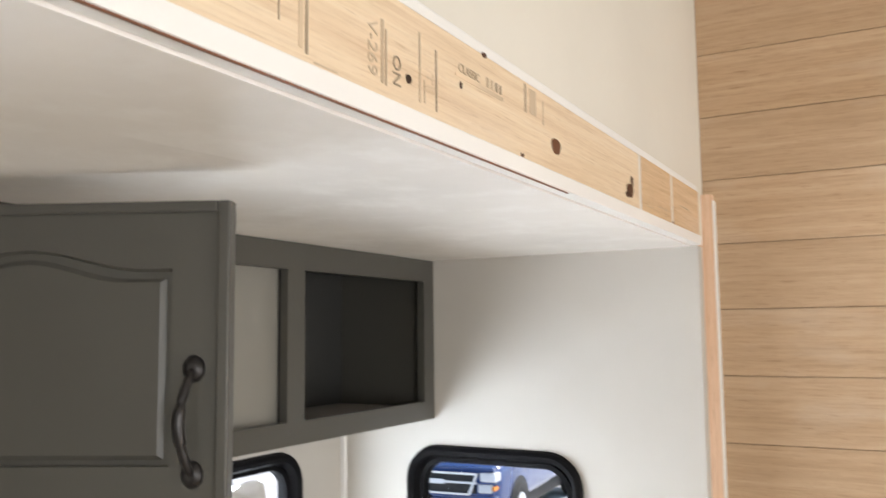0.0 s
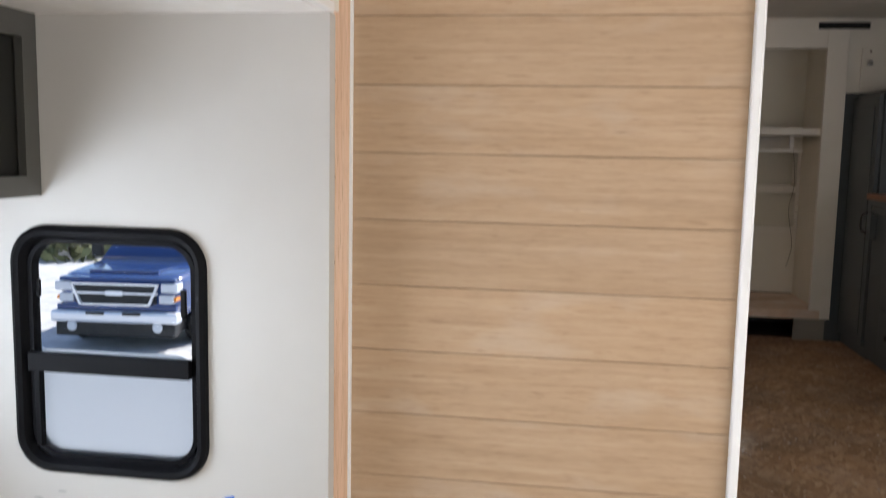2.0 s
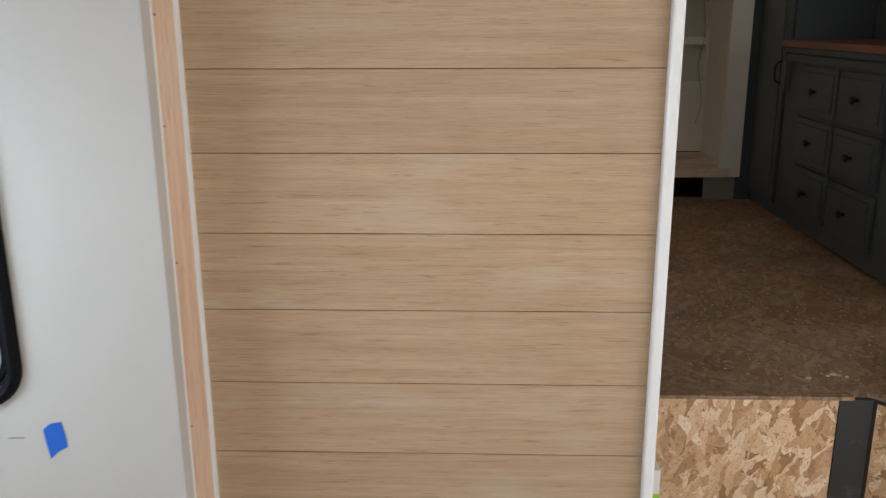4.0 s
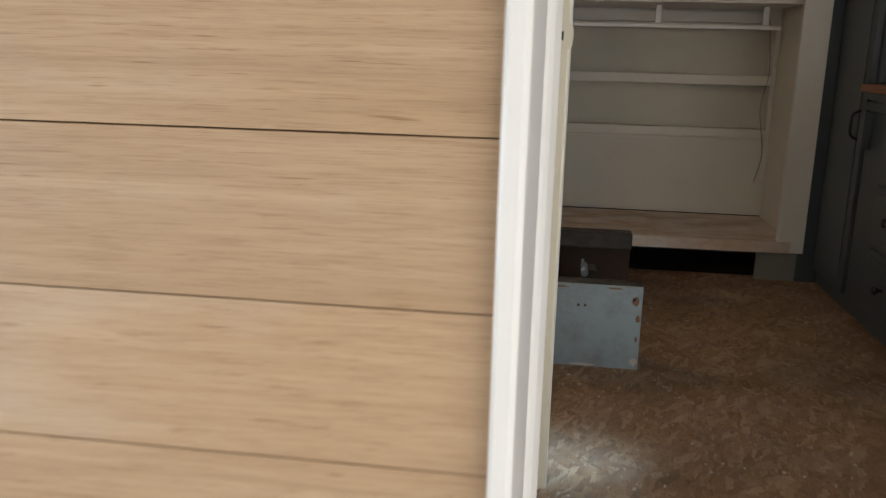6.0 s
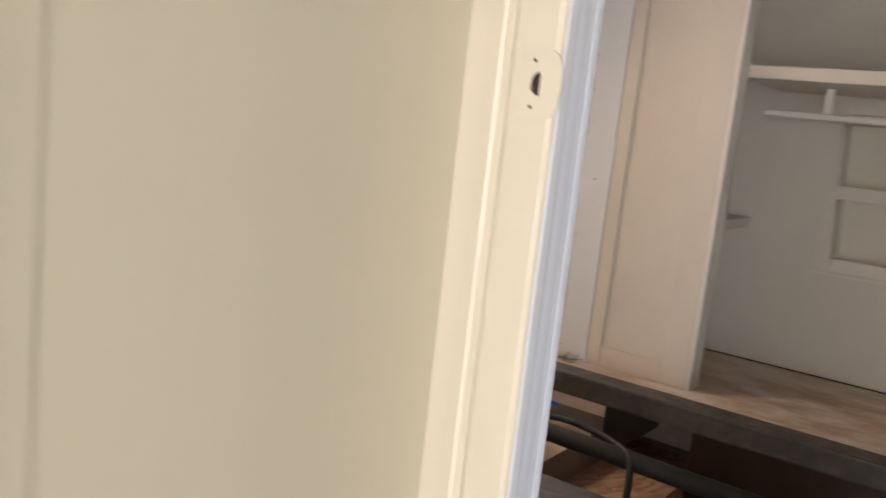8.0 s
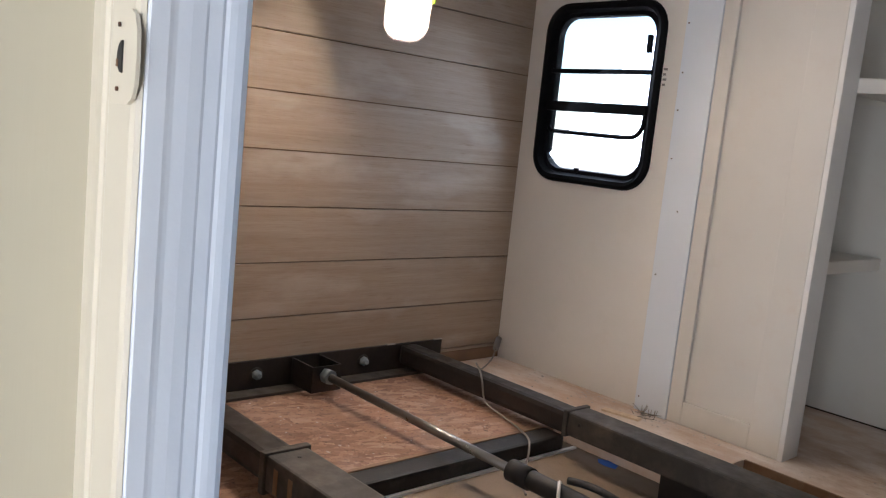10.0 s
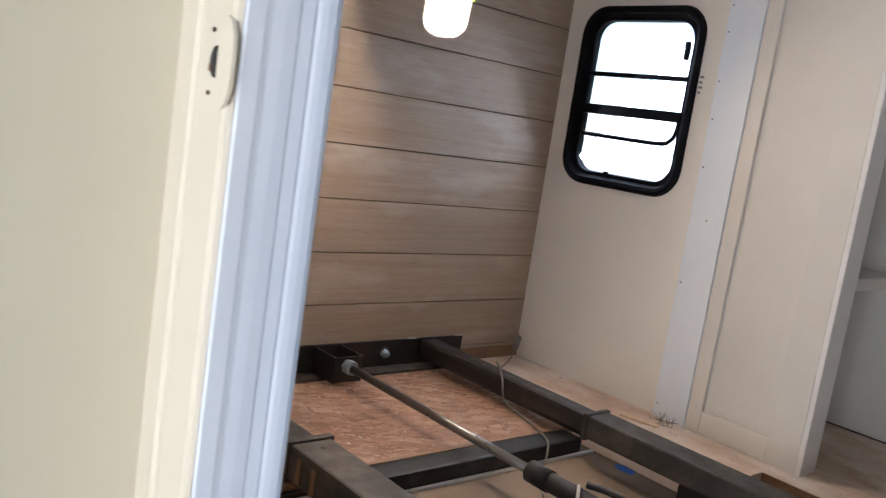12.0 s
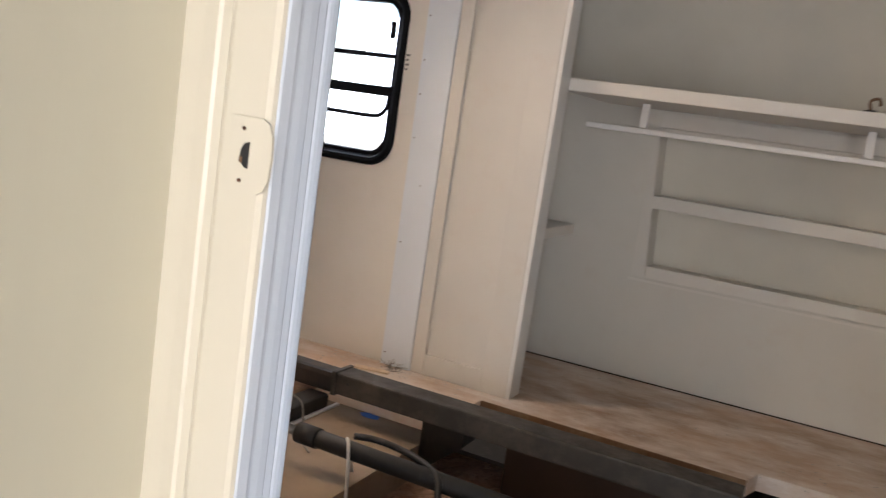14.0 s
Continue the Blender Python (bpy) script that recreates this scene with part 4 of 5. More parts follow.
level = thing("spirit_level", (-0.05, 2.19, 0), "blue and black box level standing against the plank wall", "level")
part("body", block(-0.068, -0.032, 2.178, 2.196, 0.0, 0.498, 0.003), M_BLUE, level)
for ex in (-0.0735, -0.0315):
    part("edge_rail", block(ex, ex + 0.005, 2.176, 2.198, 0.0, 0.50, 0.001), M_RUBBER, level)
part("end_cap", block(-0.070, -0.030, 2.177, 2.197, 0.4985, 0.508, 0.002), M_WHITEPL, level, "pale plastic end cap")
part("label_sheet", prism([(-0.058, 2.1768), (-0.040, 2.1768), (-0.040, 2.1776), (-0.058, 2.1776)], 0.30, 0.485), M_WHITEPL, level, "pale blue label")
carton = thing("carton", (0.63, 2.50, 0), "small white and green carton standing beside the step", "carton")
part("box", block(0.596, 0.665, 2.46, 2.55, 0.0, 0.49, 0.002), M_WHITEPL, carton)
for gz in (0.43, 0.40):
    part("print_bar", block(0.5955, 0.6655, 2.4595, 2.5505, gz - 0.012, gz), M_GREEN, carton, "green printed bar")

# ---- things: bedroom ----
bag = thing("plastic_bag", (1.31, 2.62, Z_BED), "crumpled clear plastic bag with a black roll on the bedroom floor", "plastic bag")
bm = bmesh.new()
bmesh.ops.create_icosphere(bm, subdivisions=3, radius=0.5)
for v in bm.verts:
    k = 1 + 0.5 * noise.noise(v.co * 5)
    v.co = Vector((1.31 + v.co.x * 0.13 * k, 2.62 + v.co.y * 0.10 * k, Z_BED + 0.03 + max(-0.028, v.co.z * 0.09 * k)))
part("film", bm, M_FROST, bag)
part("roll", lathe([(0.022, 0), (0.03, 0), (0.03, 0.03), (0.022, 0.03)], 18, Matrix.Translation((1.305, 2.615, Z_BED + 0.006))), M_RUBBER, bag, "black tape roll")

# closet: end panel, shelves, rod, niche
closet = thing("closet", (0.7, 5.2, Z_LEDGE), "white built-in closet with an open front and bare shelves", "closet")
for x0, x1 in ((-0.153, -0.110), (0.085, 0.166)):
    part("end_stile", block(x0, x1, Y_CLOSET - 0.012, Y_CLOSET + 0.02, Z_LEDGE, 2.249, 0.003), M_PANEL, closet)
part("end_rail", block(-0.1098, 0.0848, Y_CLOSET - 0.012, Y_CLOSET + 0.02, Z_LEDGE, Z_LEDGE + 0.065, 0.003), M_PANEL, closet)
part("end_panel", block(-0.1098, 0.0848, Y_CLOSET - 0.002, Y_CLOSET + 0.01, Z_LEDGE + 0.0652, 2.249), M_PANEL, closet, "white sunk end panel")
part("panel_edge", block(0.1665, 0.180, Y_CLOSET - 0.012, Y_CLOSET + 0.07, Z_LEDGE, 2.25, 0.002), M_WHITE, closet, "white edge board of the end panel")
part("upper_shelf", block(0.158, 1.49, Y_CLOSET + 0.0705, Y_BACK - 0.001, 1.668, 1.704, 0.002), M_PANEL, closet)
part("side_shelf", block(-0.155, 0.122, 5.04, Y_BACK - 0.001, 1.212, 1.246, 0.002), M_PANEL, closet)
part("right_post", block(1.471, 1.572, Y_CLOSET, Y_CLOSET + 0.03, Z_LEDGE - 0.045, 2.25, 0.002), M_PANEL, closet)
part("header", block(0.1865, 1.4708, Y_CLOSET, Y_CLOSET + 0.03, 2.10, 2.25, 0.002), M_PANEL, closet)
part("hanging_rod", block(0.18, 1.46, 5.238, 5.262, 1.578, 1.594, 0.003), M_WHITE, closet, "flat white hanging rail")
part("rod_rail", block(0.36, 1.46, Y_BACK - 0.02, Y_BACK - 0.001, 1.612, 1.66, 0.002), M_PANEL, closet)
for bx in (0.355, 0.972, 1.40):
    part("rod_bracket", block(bx - 0.011, bx + 0.011, 5.242, 5.258, 1.596, 1.668, 0.001), M_WHITE, closet)
part("niche_frame", blocks((1.50, 1.52, Y_BACK - 0.012, Y_BACK, 1.115, 1.63), (0.393, 1.50, Y_BACK - 0.012, Y_BACK, 1.115, 1.154), (0.359, 1.50, Y_BACK - 0.012, Y_BACK, 1.585, 1.611), bevel=0.002), M_PANEL, closet, "white frame round the niche")
bm = bmesh.new()
for yy in (Y_BACK - 0.012, Y_BACK + 0.099):
    bm.faces.new([bm.verts.new(q) for q in ((0.345, yy, 1.115), (0.393, yy, 1.115), (0.358, yy, 1.63), (0.345, yy, 1.63))])
bmesh.ops.bridge_loops(bm, edges=bm.edges)
part("niche_stile", bm, M_PANEL, closet)
part("niche_shelf", block(0.374, 1.50, Y_BACK - 0.010, Y_BACK + 0.10, 1.346, 1.388, 0.002), M_PANEL, closet)
part("wall_seam", block(0.335, 1.52, Y_BACK - 0.004, Y_BACK - 0.0005, 1.098, 1.106), M_PANEL, closet)
part("cable", tube([(1.47, 5.49, 1.62), (1.485, 5.47, 1.4), (1.465, 5.48, 1.25), (1.49, 5.46, 1.05), (1.47, 5.48, 0.92)], 0.0016, 6, 5), M_GREYPL, closet, "thin cable hanging in the corner")
bolt = thing("loose_fitting", (0.955, 5.14, 1.704), "small rusty metal fitting lying on the closet shelf", "fitting")
part("base", lathe([(0.022, 0), (0.024, 0.006), (0.012, 0.012)], 12, Matrix.Translation((0.955, 5.14, 1.704))), M_RUBBER, bolt)
part("hook", tube([(0.955, 5.14, 1.714), (0.95, 5.14, 1.739), (0.97, 5.14, 1.746), (0.975, 5.14, 1.729)], 0.004, 8, 4), M_RUST, bolt)

for sx, sz in ((-0.249, 1.90), (-0.249, 1.83), (-0.248, 1.70), (-0.247, 1.60), (-0.246, 1.47), (-0.246, 1.15), (-0.246, 0.80), (-0.205, 1.33)):
    bm = lathe([(0.0022, 0), (0.0022, 0.001), (0.001, 0.0014)], 8, Matrix.Translation((sx, Y_CLOSET - 0.0162, sz)) @ Matrix.Rotation(radians(90), 4, "X"))
    tagged(part("screw", bm, M_KNOT), "small dark screw head in the white jamb strip", "screw", "screws in the jamb strip")
for i in range(4):
    bm = block(-0.318, -0.310 + 0.003 * (i % 2), Y_CLOSET - 0.003, Y_CLOSET - 0.0005, 1.665 + i * 0.014, 1.671 + i * 0.014)
    tagged(part("paint_scar", bm, M_GREYPL), "scraped paint mark beside the bedroom window", "paint mark", "scrapes beside the window")

setting("trim_closet_kick", block(1.40, 1.572, Y_CLOSET + 0.012, Y_CLOSET + 0.028, Z_BED, Z_LEDGE - 0.0455), M_CABPANEL, "dusty grey kick board below the closet post", "trim")

# vent slot, ceiling hatch covered with paper and tape
slot = thing("wall_vent", (1.54, 4.95, 2.2), "slim black air vent above the closet", "vent")
part("frame", blocks((1.42, 1.664, Y_CLOSET - 0.004, Y_CLOSET - 0.0005, 2.196, 2.228)), M_BLACK, slot)
for i in range(4):
    part("slat", block(1.425, 1.659, Y_CLOSET - 0.010, Y_CLOSET - 0.004, 2.199 + i * 0.0075, 2.202 + i * 0.0075), M_RUBBER, slot)
hatch = thing("ceiling_vent", (0.8, 3.25, 2.25), "ceiling vent covered in brown paper and blue tape", "ceiling vent")
bm = bmesh.new()
bmesh.ops.create_grid(bm, x_segments=14, y_segments=14, size=0.5)
for v in bm.verts:
    r = max(abs(v.co.x), abs(v.co.y)) * 2
    v.co = Vector((0.80 + v.co.x * 0.40, 3.27 + v.co.y * 0.62, 2.243 - 0.05 * max(0, 1 - r ** 4) + 0.030 * noise.noise(v.co * 9)))
part("paper", bm, M_PAPER, hatch, "wrinkled brown paper")
for x0, x1, y0, y1, tilt in ((0.58, 1.0, 2.90, 3.06, 0), (0.58, 0.78, 3.45, 3.62, 0.1), (0.94, 1.02, 2.95, 3.5, 0)):
    bm = bmesh.new()
    bmesh.ops.create_grid(bm, x_segments=10, y_segments=6, size=0.5)
    for v in bm.verts:
        v.co = Vector(((x0 + x1) / 2 + v.co.x * (x1 - x0) + 0.02 * noise.noise(v.co * 6), (y0 + y1) / 2 + v.co.y * (y1 - y0) + 0.02 * noise.noise(v.co * 5 + Vector((3, 1, 0))), 2.238 - 0.012 * abs(noise.noise(v.co * 4))))
    part("tape", bm, M_BLUE, hatch, "blue masking tape")

# dark chest of drawers and tall cabinet
chest = thing("chest_of_drawers", (1.85, 4.0, Z_BED), "dark slate painted chest of drawers with a stained wooden top", "chest")
X1 = 1.615
part("body", block(X1, 2.09, 2.95, 4.55, Z_BED + 0.02, 1.34, 0.003), M_SLATE, chest)
part("plinth", block(X1 + 0.03, 2.09, 2.97, 4.53, Z_BED, Z_BED + 0.02), M_SLATE, chest)
part("worktop", block(X1 - 0.035, 2.095, 2.93, 4.56, 1.365, 1.392, 0.004), M_COPPER, chest, "red-brown stained wooden top")
part("cornice", blocks((X1 - 0.02, 2.09, 2.94, 4.55, 1.3405, 1.3645), (X1 - 0.012, X1 - 0.0005, 2.95, 4.55, 1.305, 1.335), bevel=0.004), M_SLATE, chest)
for cy in (4.52, 3.50):
    part("scroll_bracket", prism([(X1 - 0.03, cy - 0.022), (X1 - 0.0005, cy - 0.022), (X1 - 0.0005, cy + 0.022), (X1 - 0.03, cy + 0.022)], 1.18, 1.30), M_SLATE, chest)
for col, (y0, y1) in enumerate(((3.985, 4.34), (3.60, 3.965), (3.08, 3.42))):
    for z0, z1 in ((1.105, 1.295), (0.905, 1.085), (0.69, 0.885)):
        d = part("drawer", blocks((X1 - 0.018, X1 - 0.0005, y0, y1, z0, z1), (X1 - 0.024, X1 - 0.018, y0 + 0.022, y1 - 0.022, z0 + 0.022, z1 - 0.022), bevel=0.004), M_SLATE, chest)
        part("knob", lathe([(0.006, 0), (0.006, 0.012), (0.014, 0.018), (0.015, 0.024), (0.009, 0.03)], 14, Matrix.Translation((X1 - 0.0235, (y0 + y1) / 2, (z0 + z1) / 2)) @ Matrix.Rotation(radians(-90), 4, "Y")), M_IRON, d, "dark round knob")
tall = thing("tall_cabinet", (1.85, 4.75, Z_BED), "tall narrow dark slate cabinet with a slim door", "cabinet")
part("body", block(X1 + 0.02, 2.09, 4.565, 4.955, Z_BED, 1.87, 0.003), M_SLATE, tall)
tdoor = part("door", blocks((X1 - 0.002, X1 + 0.019, 4.585, 4.94, Z_BED + 0.06, 1.85), (X1 - 0.007, X1 - 0.002, 4.63, 4.895, Z_BED + 0.11, 1.80), bevel=0.003), M_SLATE, tall)
part("handle", tube([(X1 - 0.006, 4.615, 1.30), (X1 - 0.03, 4.615, 1.285), (X1 - 0.034, 4.615, 1.25), (X1 - 0.03, 4.615, 1.215), (X1 - 0.006, 4.615, 1.20)], 0.005, 10, 4), M_IRON, tdoor, "dark arched pull handle")
part("panel", block(1.97, 2.09, 3.0, 4.56, 1.393, 1.87, 0.003), M_SLATE, tall, "dark slate back panel above the chest")
flap = thing("access_panel", (1.85, 4.95, 2.0), "white access panel with a round latch above the dark cabinets", "access panel")
part("leaf", block(1.635, 2.05, 4.946, 4.9595, 1.90, 2.10, 0.002), M_BEDWALL, flap)
part("latch", lathe([(0.014, 0), (0.014, 0.004), (0.009, 0.006)], 14, Matrix.Translation((1.675, 4.946, 2.03)) @ Matrix.Rotation(radians(90), 4, "X")), M_GREYPL, flap)
part("screw", lathe([(0.005, 0), (0.005, 0.003), (0.003, 0.004)], 10, Matrix.Translation((1.675, 4.946, 2.085)) @ Matrix.Rotation(radians(90), 4, "X")), M_KNOT, flap)

# slide mechanism: two telescoping rails, cross bar, wall plate, actuator
mech = thing("slide_mechanism", (0, 4.2, Z_BED), "black steel slide-out frame with two telescoping rails and an electric ram", "slide mechanism")


def rail(name, x0, x1, y0, y1, z0, z1, mat, ease):
    return part(name, block(x0, x1, y0, y1, z0, z1, ease), mat, mech)


rail("far_inner_rail", -0.815, -0.140, 4.516, 4.578, 0.784, 0.842, M_STEEL, 0.013)
rail("far_outer_rail", -0.150, 0.872, 4.492, 4.570, 0.796, 0.853, M_STEELDUST, 0.006)
rail("near_inner_rail", -0.815, -0.225, 3.748, 3.822, 0.784, 0.842, M_STEEL, 0.013)
rail("near_outer_rail", -0.245, 0.38, 3.736, 3.826, 0.784, 0.853, M_STEELDUST, 0.006)
part("collar", block(-0.250, -0.232, 3.730, 3.832, 0.776, 0.858, 0.003), M_STEELDUST, mech)
part("collar", block(-0.154, -0.140, 4.488, 4.574, 0.792, 0.857, 0.003), M_STEELDUST, mech)
for hx in (-0.205, -0.155):
    part("rail_slot", block(hx, hx + 0.014, 3.7348, 3.7357, 0.790, 0.838), M_RUST, mech, "rust-edged slot in the rail")
for hx, hy in ((-0.20, 3.785), (-0.105, 4.4912)):
    part("rivet_hole", lathe([(0.0045, 0), (0.0045, 0.001), (0.003, 0.0012)], 10, Matrix.Translation((hx, hy, 0.8532 if hy < 4 else 0.832)) @ (Matrix() if hy < 4 else Matrix.Rotation(radians(90), 4, "X"))), M_RUBBER, mech)
part("wall_plate", block(X_HEAD + 0.001, X_HEAD + 0.010, 3.60, 4.686, 0.766, 0.843, 0.001), M_STEEL, mech)
part("plate_flange", block(X_HEAD + 0.0105, X_HEAD + 0.062, 3.60, 4.602, 0.7605, 0.768, 0.001), M_STEELDUST, mech, "dusty bottom flange of the plate")
for cy0, cy1 in ((4.655, 4.6865), (4.47, 4.50)):
    part("paint_chip", block(X_HEAD + 0.003, X_HEAD + 0.011, cy0, cy1, 0.8432, 0.846, 0.0005), M_DEBRIS, mech, "pale chip of paint on the plate")
for by in (4.04, 4.385, 3.70):
    bolt_head = part("bolt", lathe([(0.014, 0), (0.014, 0.007), (0.009, 0.0075), (0.009, 0.018), (0.006, 0.02)], 6, Matrix.Translation((X_HEAD + 0.0105, by, 0.806)) @ Matrix.Rotation(radians(90), 4, "Y")), M_GALV, mech)
    part("washer", lathe([(0.019, 0), (0.019, 0.0016), (0.016, 0.002)], 16, Matrix.Translation((X_HEAD + 0.0102, by, 0.806)) @ Matrix.Rotation(radians(90), 4, "Y")), M_STEELDUST, bolt_head)
part("clevis", blocks((X_HEAD + 0.0105, -0.712, 4.146, 4.152, 0.770, 0.840), (X_HEAD + 0.0105, -0.712, 4.232, 4.238, 0.770, 0.840), (-0.718, -0.712, 4.1522, 4.2318, 0.770, 0.840), bevel=0.001), M_STEEL, mech)
part("cross_bar", block(-0.262, -0.197, 3.87, 4.56, 0.727, 0.766, 0.008), M_RUBBER, mech, "black scuffed cross tube")
part("floor_edge", block(-0.2755, -0.2625, 3.87, 4.56, 0.735, 0.766, 0.002), M_FOOT, mech, "raw floor edge behind the cross tube")
RA, RB = Vector((-0.706, 4.183, 0.818)), Vector((0.718, 4.232, 0.783))


def ram_point(u):
    return RA.lerp(RB, u)


part("ram_rod", tube([ram_point(0), ram_point(0.52)], 0.0105, 16), M_CHROME, mech, "polished steel rod")
part("ram_nut", tube([ram_point(0), ram_point(0.018)], 0.02, 6), M_GALV, mech)
part("ram_body", tube([ram_point(0.47), ram_point(0.52), ram_point(0.93)], [0.0205, 0.0205, 0.0205], 18, 1), M_RUBBER, mech, "black ram tube")
part("ram_cap", tube([ram_point(0.462), ram_point(0.50)], 0.0235, 18), M_RUBBER, mech)
bm = prism([(0.665, 4.21), (0.775, 4.21), (0.765, 4.305), (0.675, 4.305)], 0.60, 0.785)
for v in bm.verts:
    if v.co.z > 0.7:
        v.co.x = 0.72 + (v.co.x - 0.72) * 0.42
part("ram_bracket", bm, M_STEEL, mech)
part("ram_bolt", tube([ram_point(0.99) + Vector((0, -0.05, 0)), ram_point(0.99) + Vector((0, 0.055, 0))], 0.012, 8), M_GALV, mech)
part("ram_pin", tube([ram_point(0.985), ram_point(0.985) + Vector((0, 0, 0.034))], 0.005, 8), M_GALV, mech)
bm = bmesh.new()
for yy in (4.515, 4.60):
    bm.faces.new([bm.verts.new(q) for q in ((0.110, yy, 0.7955), (0.112, yy, 0.655), (0.225, yy, 0.752), (0.225, yy, 0.7955))])
bmesh.ops.bridge_loops(bm, edges=bm.edges)
part("gusset", bm, M_STEEL, mech, "dark blue-grey gusset below the rail")
part("ground_pad", block(0.108, 0.316, 4.20, 4.95, 0.598, 0.64), M_OSBRED, mech, "offcut of strand board below the rail")

cover = thing("galvanised_cover", (0.6, 3.86, Z_BED), "scuffed galvanised sheet cover standing on the bedroom floor", "metal cover")
part("front_sheet", block(0.22, 0.855, 3.838, 3.842, Z_BED, 0.842, 0.0008), M_GALV, cover)
part("top_flange", block(0.22, 0.855, 3.8425, 3.905, 0.838, 0.842, 0.0008), M_STEELDUST, cover)
part("end_sheet", block(0.852, 0.856, 3.8425, 3.90, Z_BED, 0.8375, 0.0008), M_GALV, cover)


def mark(name, x, z, w, h, mat, label, seed):
    """An uneven flake or stain on the front of the sheet cover."""
    bm = bmesh.new()
    rows = []
    for yy in (3.8368, 3.8378):
        rows.append([bm.verts.new((x + w * math.cos(0.5236 * k) * (0.7 + 0.5 * noise.noise(Vector((k * 1.7, seed, 0)))), yy, z + h * math.sin(0.5236 * k) * (0.7 + 0.5 * noise.noise(Vector((k * 1.3, seed, 4)))))) for k in range(12)])
    bm.faces.new(rows[0])
    for k in range(12):
        bm.faces.new((rows[0][k], rows[0][(k + 1) % 12], rows[1][(k + 1) % 12], rows[1][k]))
    part(name, bm, mat, cover, label)


for k, (mx, mz, mw, mh) in enumerate(((0.838, 0.800, 0.014, 0.020), (0.846, 0.750, 0.008, 0.016), (0.845, 0.690, 0.006, 0.012), (0.62, 0.832, 0.05, 0.005), (0.78, 0.834, 0.03, 0.004), (0.50, 0.818, 0.02, 0.016))):
    mark("stain", mx, mz, mw, mh, M_RUST, "brown rust stain", k)
for k, (mx, mz, mw, mh) in enumerate(((0.842, 0.622, 0.014, 0.016), (0.832, 0.805, 0.006, 0.008), (0.70, 0.606, 0.05, 0.005))):
    mark("paint_flake", mx, mz, mw, mh, M_DEBRIS, "pale flake of paint", k + 9)
mark("sticker", 0.578, 0.771, 0.018, 0.010, M_DEBRIS, "small oval worn sticker", 3)
for lx in (0.677, 0.696):
    part("hole", block(lx, lx + 0.007, 3.8366, 3.8378, 0.777, 0.784), M_KNOT, cover)

# cables
cord = thing("power_cable", (-0.4, 4.5, Z_LEDGE), "thin pale cord that hangs from the corner over the ram", "cable")
part("cord", tube([(-0.785, 4.90, 0.80), (-0.74, 4.84, 0.783), (-0.665, 4.72, 0.785), (-0.57, 4.60, 0.842), (-0.50, 4.545, 0.848), (-0.455, 4.512, 0.835), (-0.43, 4.508, 0.785), (-0.36, 4.51, 0.766), (-0.26, 4.465, 0.772), (-0.185, 4.415, 0.775), (-0.125, 4.34, 0.735), (-0.085, 4.29, 0.735), (-0.055, 4.27, 0.730)], 0.0026, 8, 6), M_WIRE, cord)
part("plug", tube([(-0.808, 4.935, 0.825), (-0.782, 4.897, 0.80)], 0.010, 10), M_GREYPL, cord, "grey cable connector")
hose = thing("black_hose", (0.3, 4.15, Z_BED), "black rubber motor cable looped beside the ram", "cable")
part("hose", tube([(0.085, 4.225, 0.826), (0.13, 4.238, 0.828), (0.19, 4.245, 0.822), (0.255, 4.238, 0.812), (0.305, 4.205, 0.805), (0.325, 4.175, 0.77), (0.335, 4.15, 0.70), (0.37, 4.13, 0.645), (0.45, 4.10, 0.63), (0.52, 4.14, 0.66), (0.49, 4.19, 0.70), (0.42, 4.17, 0.69), (0.44, 4.12, 0.65), (0.54, 4.11, 0.635), (0.60, 4.17, 0.66)], 0.0075, 10, 6), M_RUBBER, hose)
lead = thing("white_lead", (0.1, 4.1, Z_BED), "pale plastic lead looped over the black ram tube", "cable")
part("lead", tube([(0.070, 4.262, 0.727), (0.066, 4.24, 0.785), (0.074, 4.214, 0.820), (0.094, 4.188, 0.818), (0.112, 4.168, 0.775), (0.128, 4.150, 0.70), (0.155, 4.12, 0.65), (0.20, 4.07, 0.62)], 0.0038, 8, 6), M_WHITEPL, lead)
tape_piece("masking_tape", [(-0.115, 4.595), (-0.095, 4.610), (-0.060, 4.604), (-0.052, 4.582), (-0.078, 4.574), (-0.100, 4.578)], "z", 0.726, "scrap of blue tape on the carpet")

# slot beside the far rail in the ledge; a black sheet gives its shade
setting("trim_ledge_slot", block(0.1205, 0.876, 4.60, 4.84, 0.70, 0.712), M_RUBBER, "black sheet for the shade in the slot between rail and plywood ledge", "trim")
setting("trim_ledge_edge", prism([(0.1205, 4.866), (0.859, 4.856), (0.859, 4.8615), (0.1205, 4.8715)], Z_LEDGE - 0.04, Z_LEDGE - 0.001), M_RUST, "raw brown edge of the plywood ledge", "trim")
scrap = thing("plaster_scrap", (0.36, 4.78, 0.712), "pale scraps of plaster lying in the dark slot", "debris")
for cx, cy, s in ((0.30, 4.80, 0.05), (0.36, 4.79, 0.07), (0.43, 4.80, 0.04)):
    bm = bmesh.new()
    bmesh.ops.create_icosphere(bm, subdivisions=2, radius=s / 2)
    for v in bm.verts:
        k = 1 + 0.5 * noise.noise(v.co * 60)
        v.co = Vector((cx + v.co.x * k * 1.3, cy + v.co.y * k * 0.6, 0.72 + max(-0.008, v.co.z * k * 0.9)))
    part("crumb", bm, M_DEBRIS, scrap)

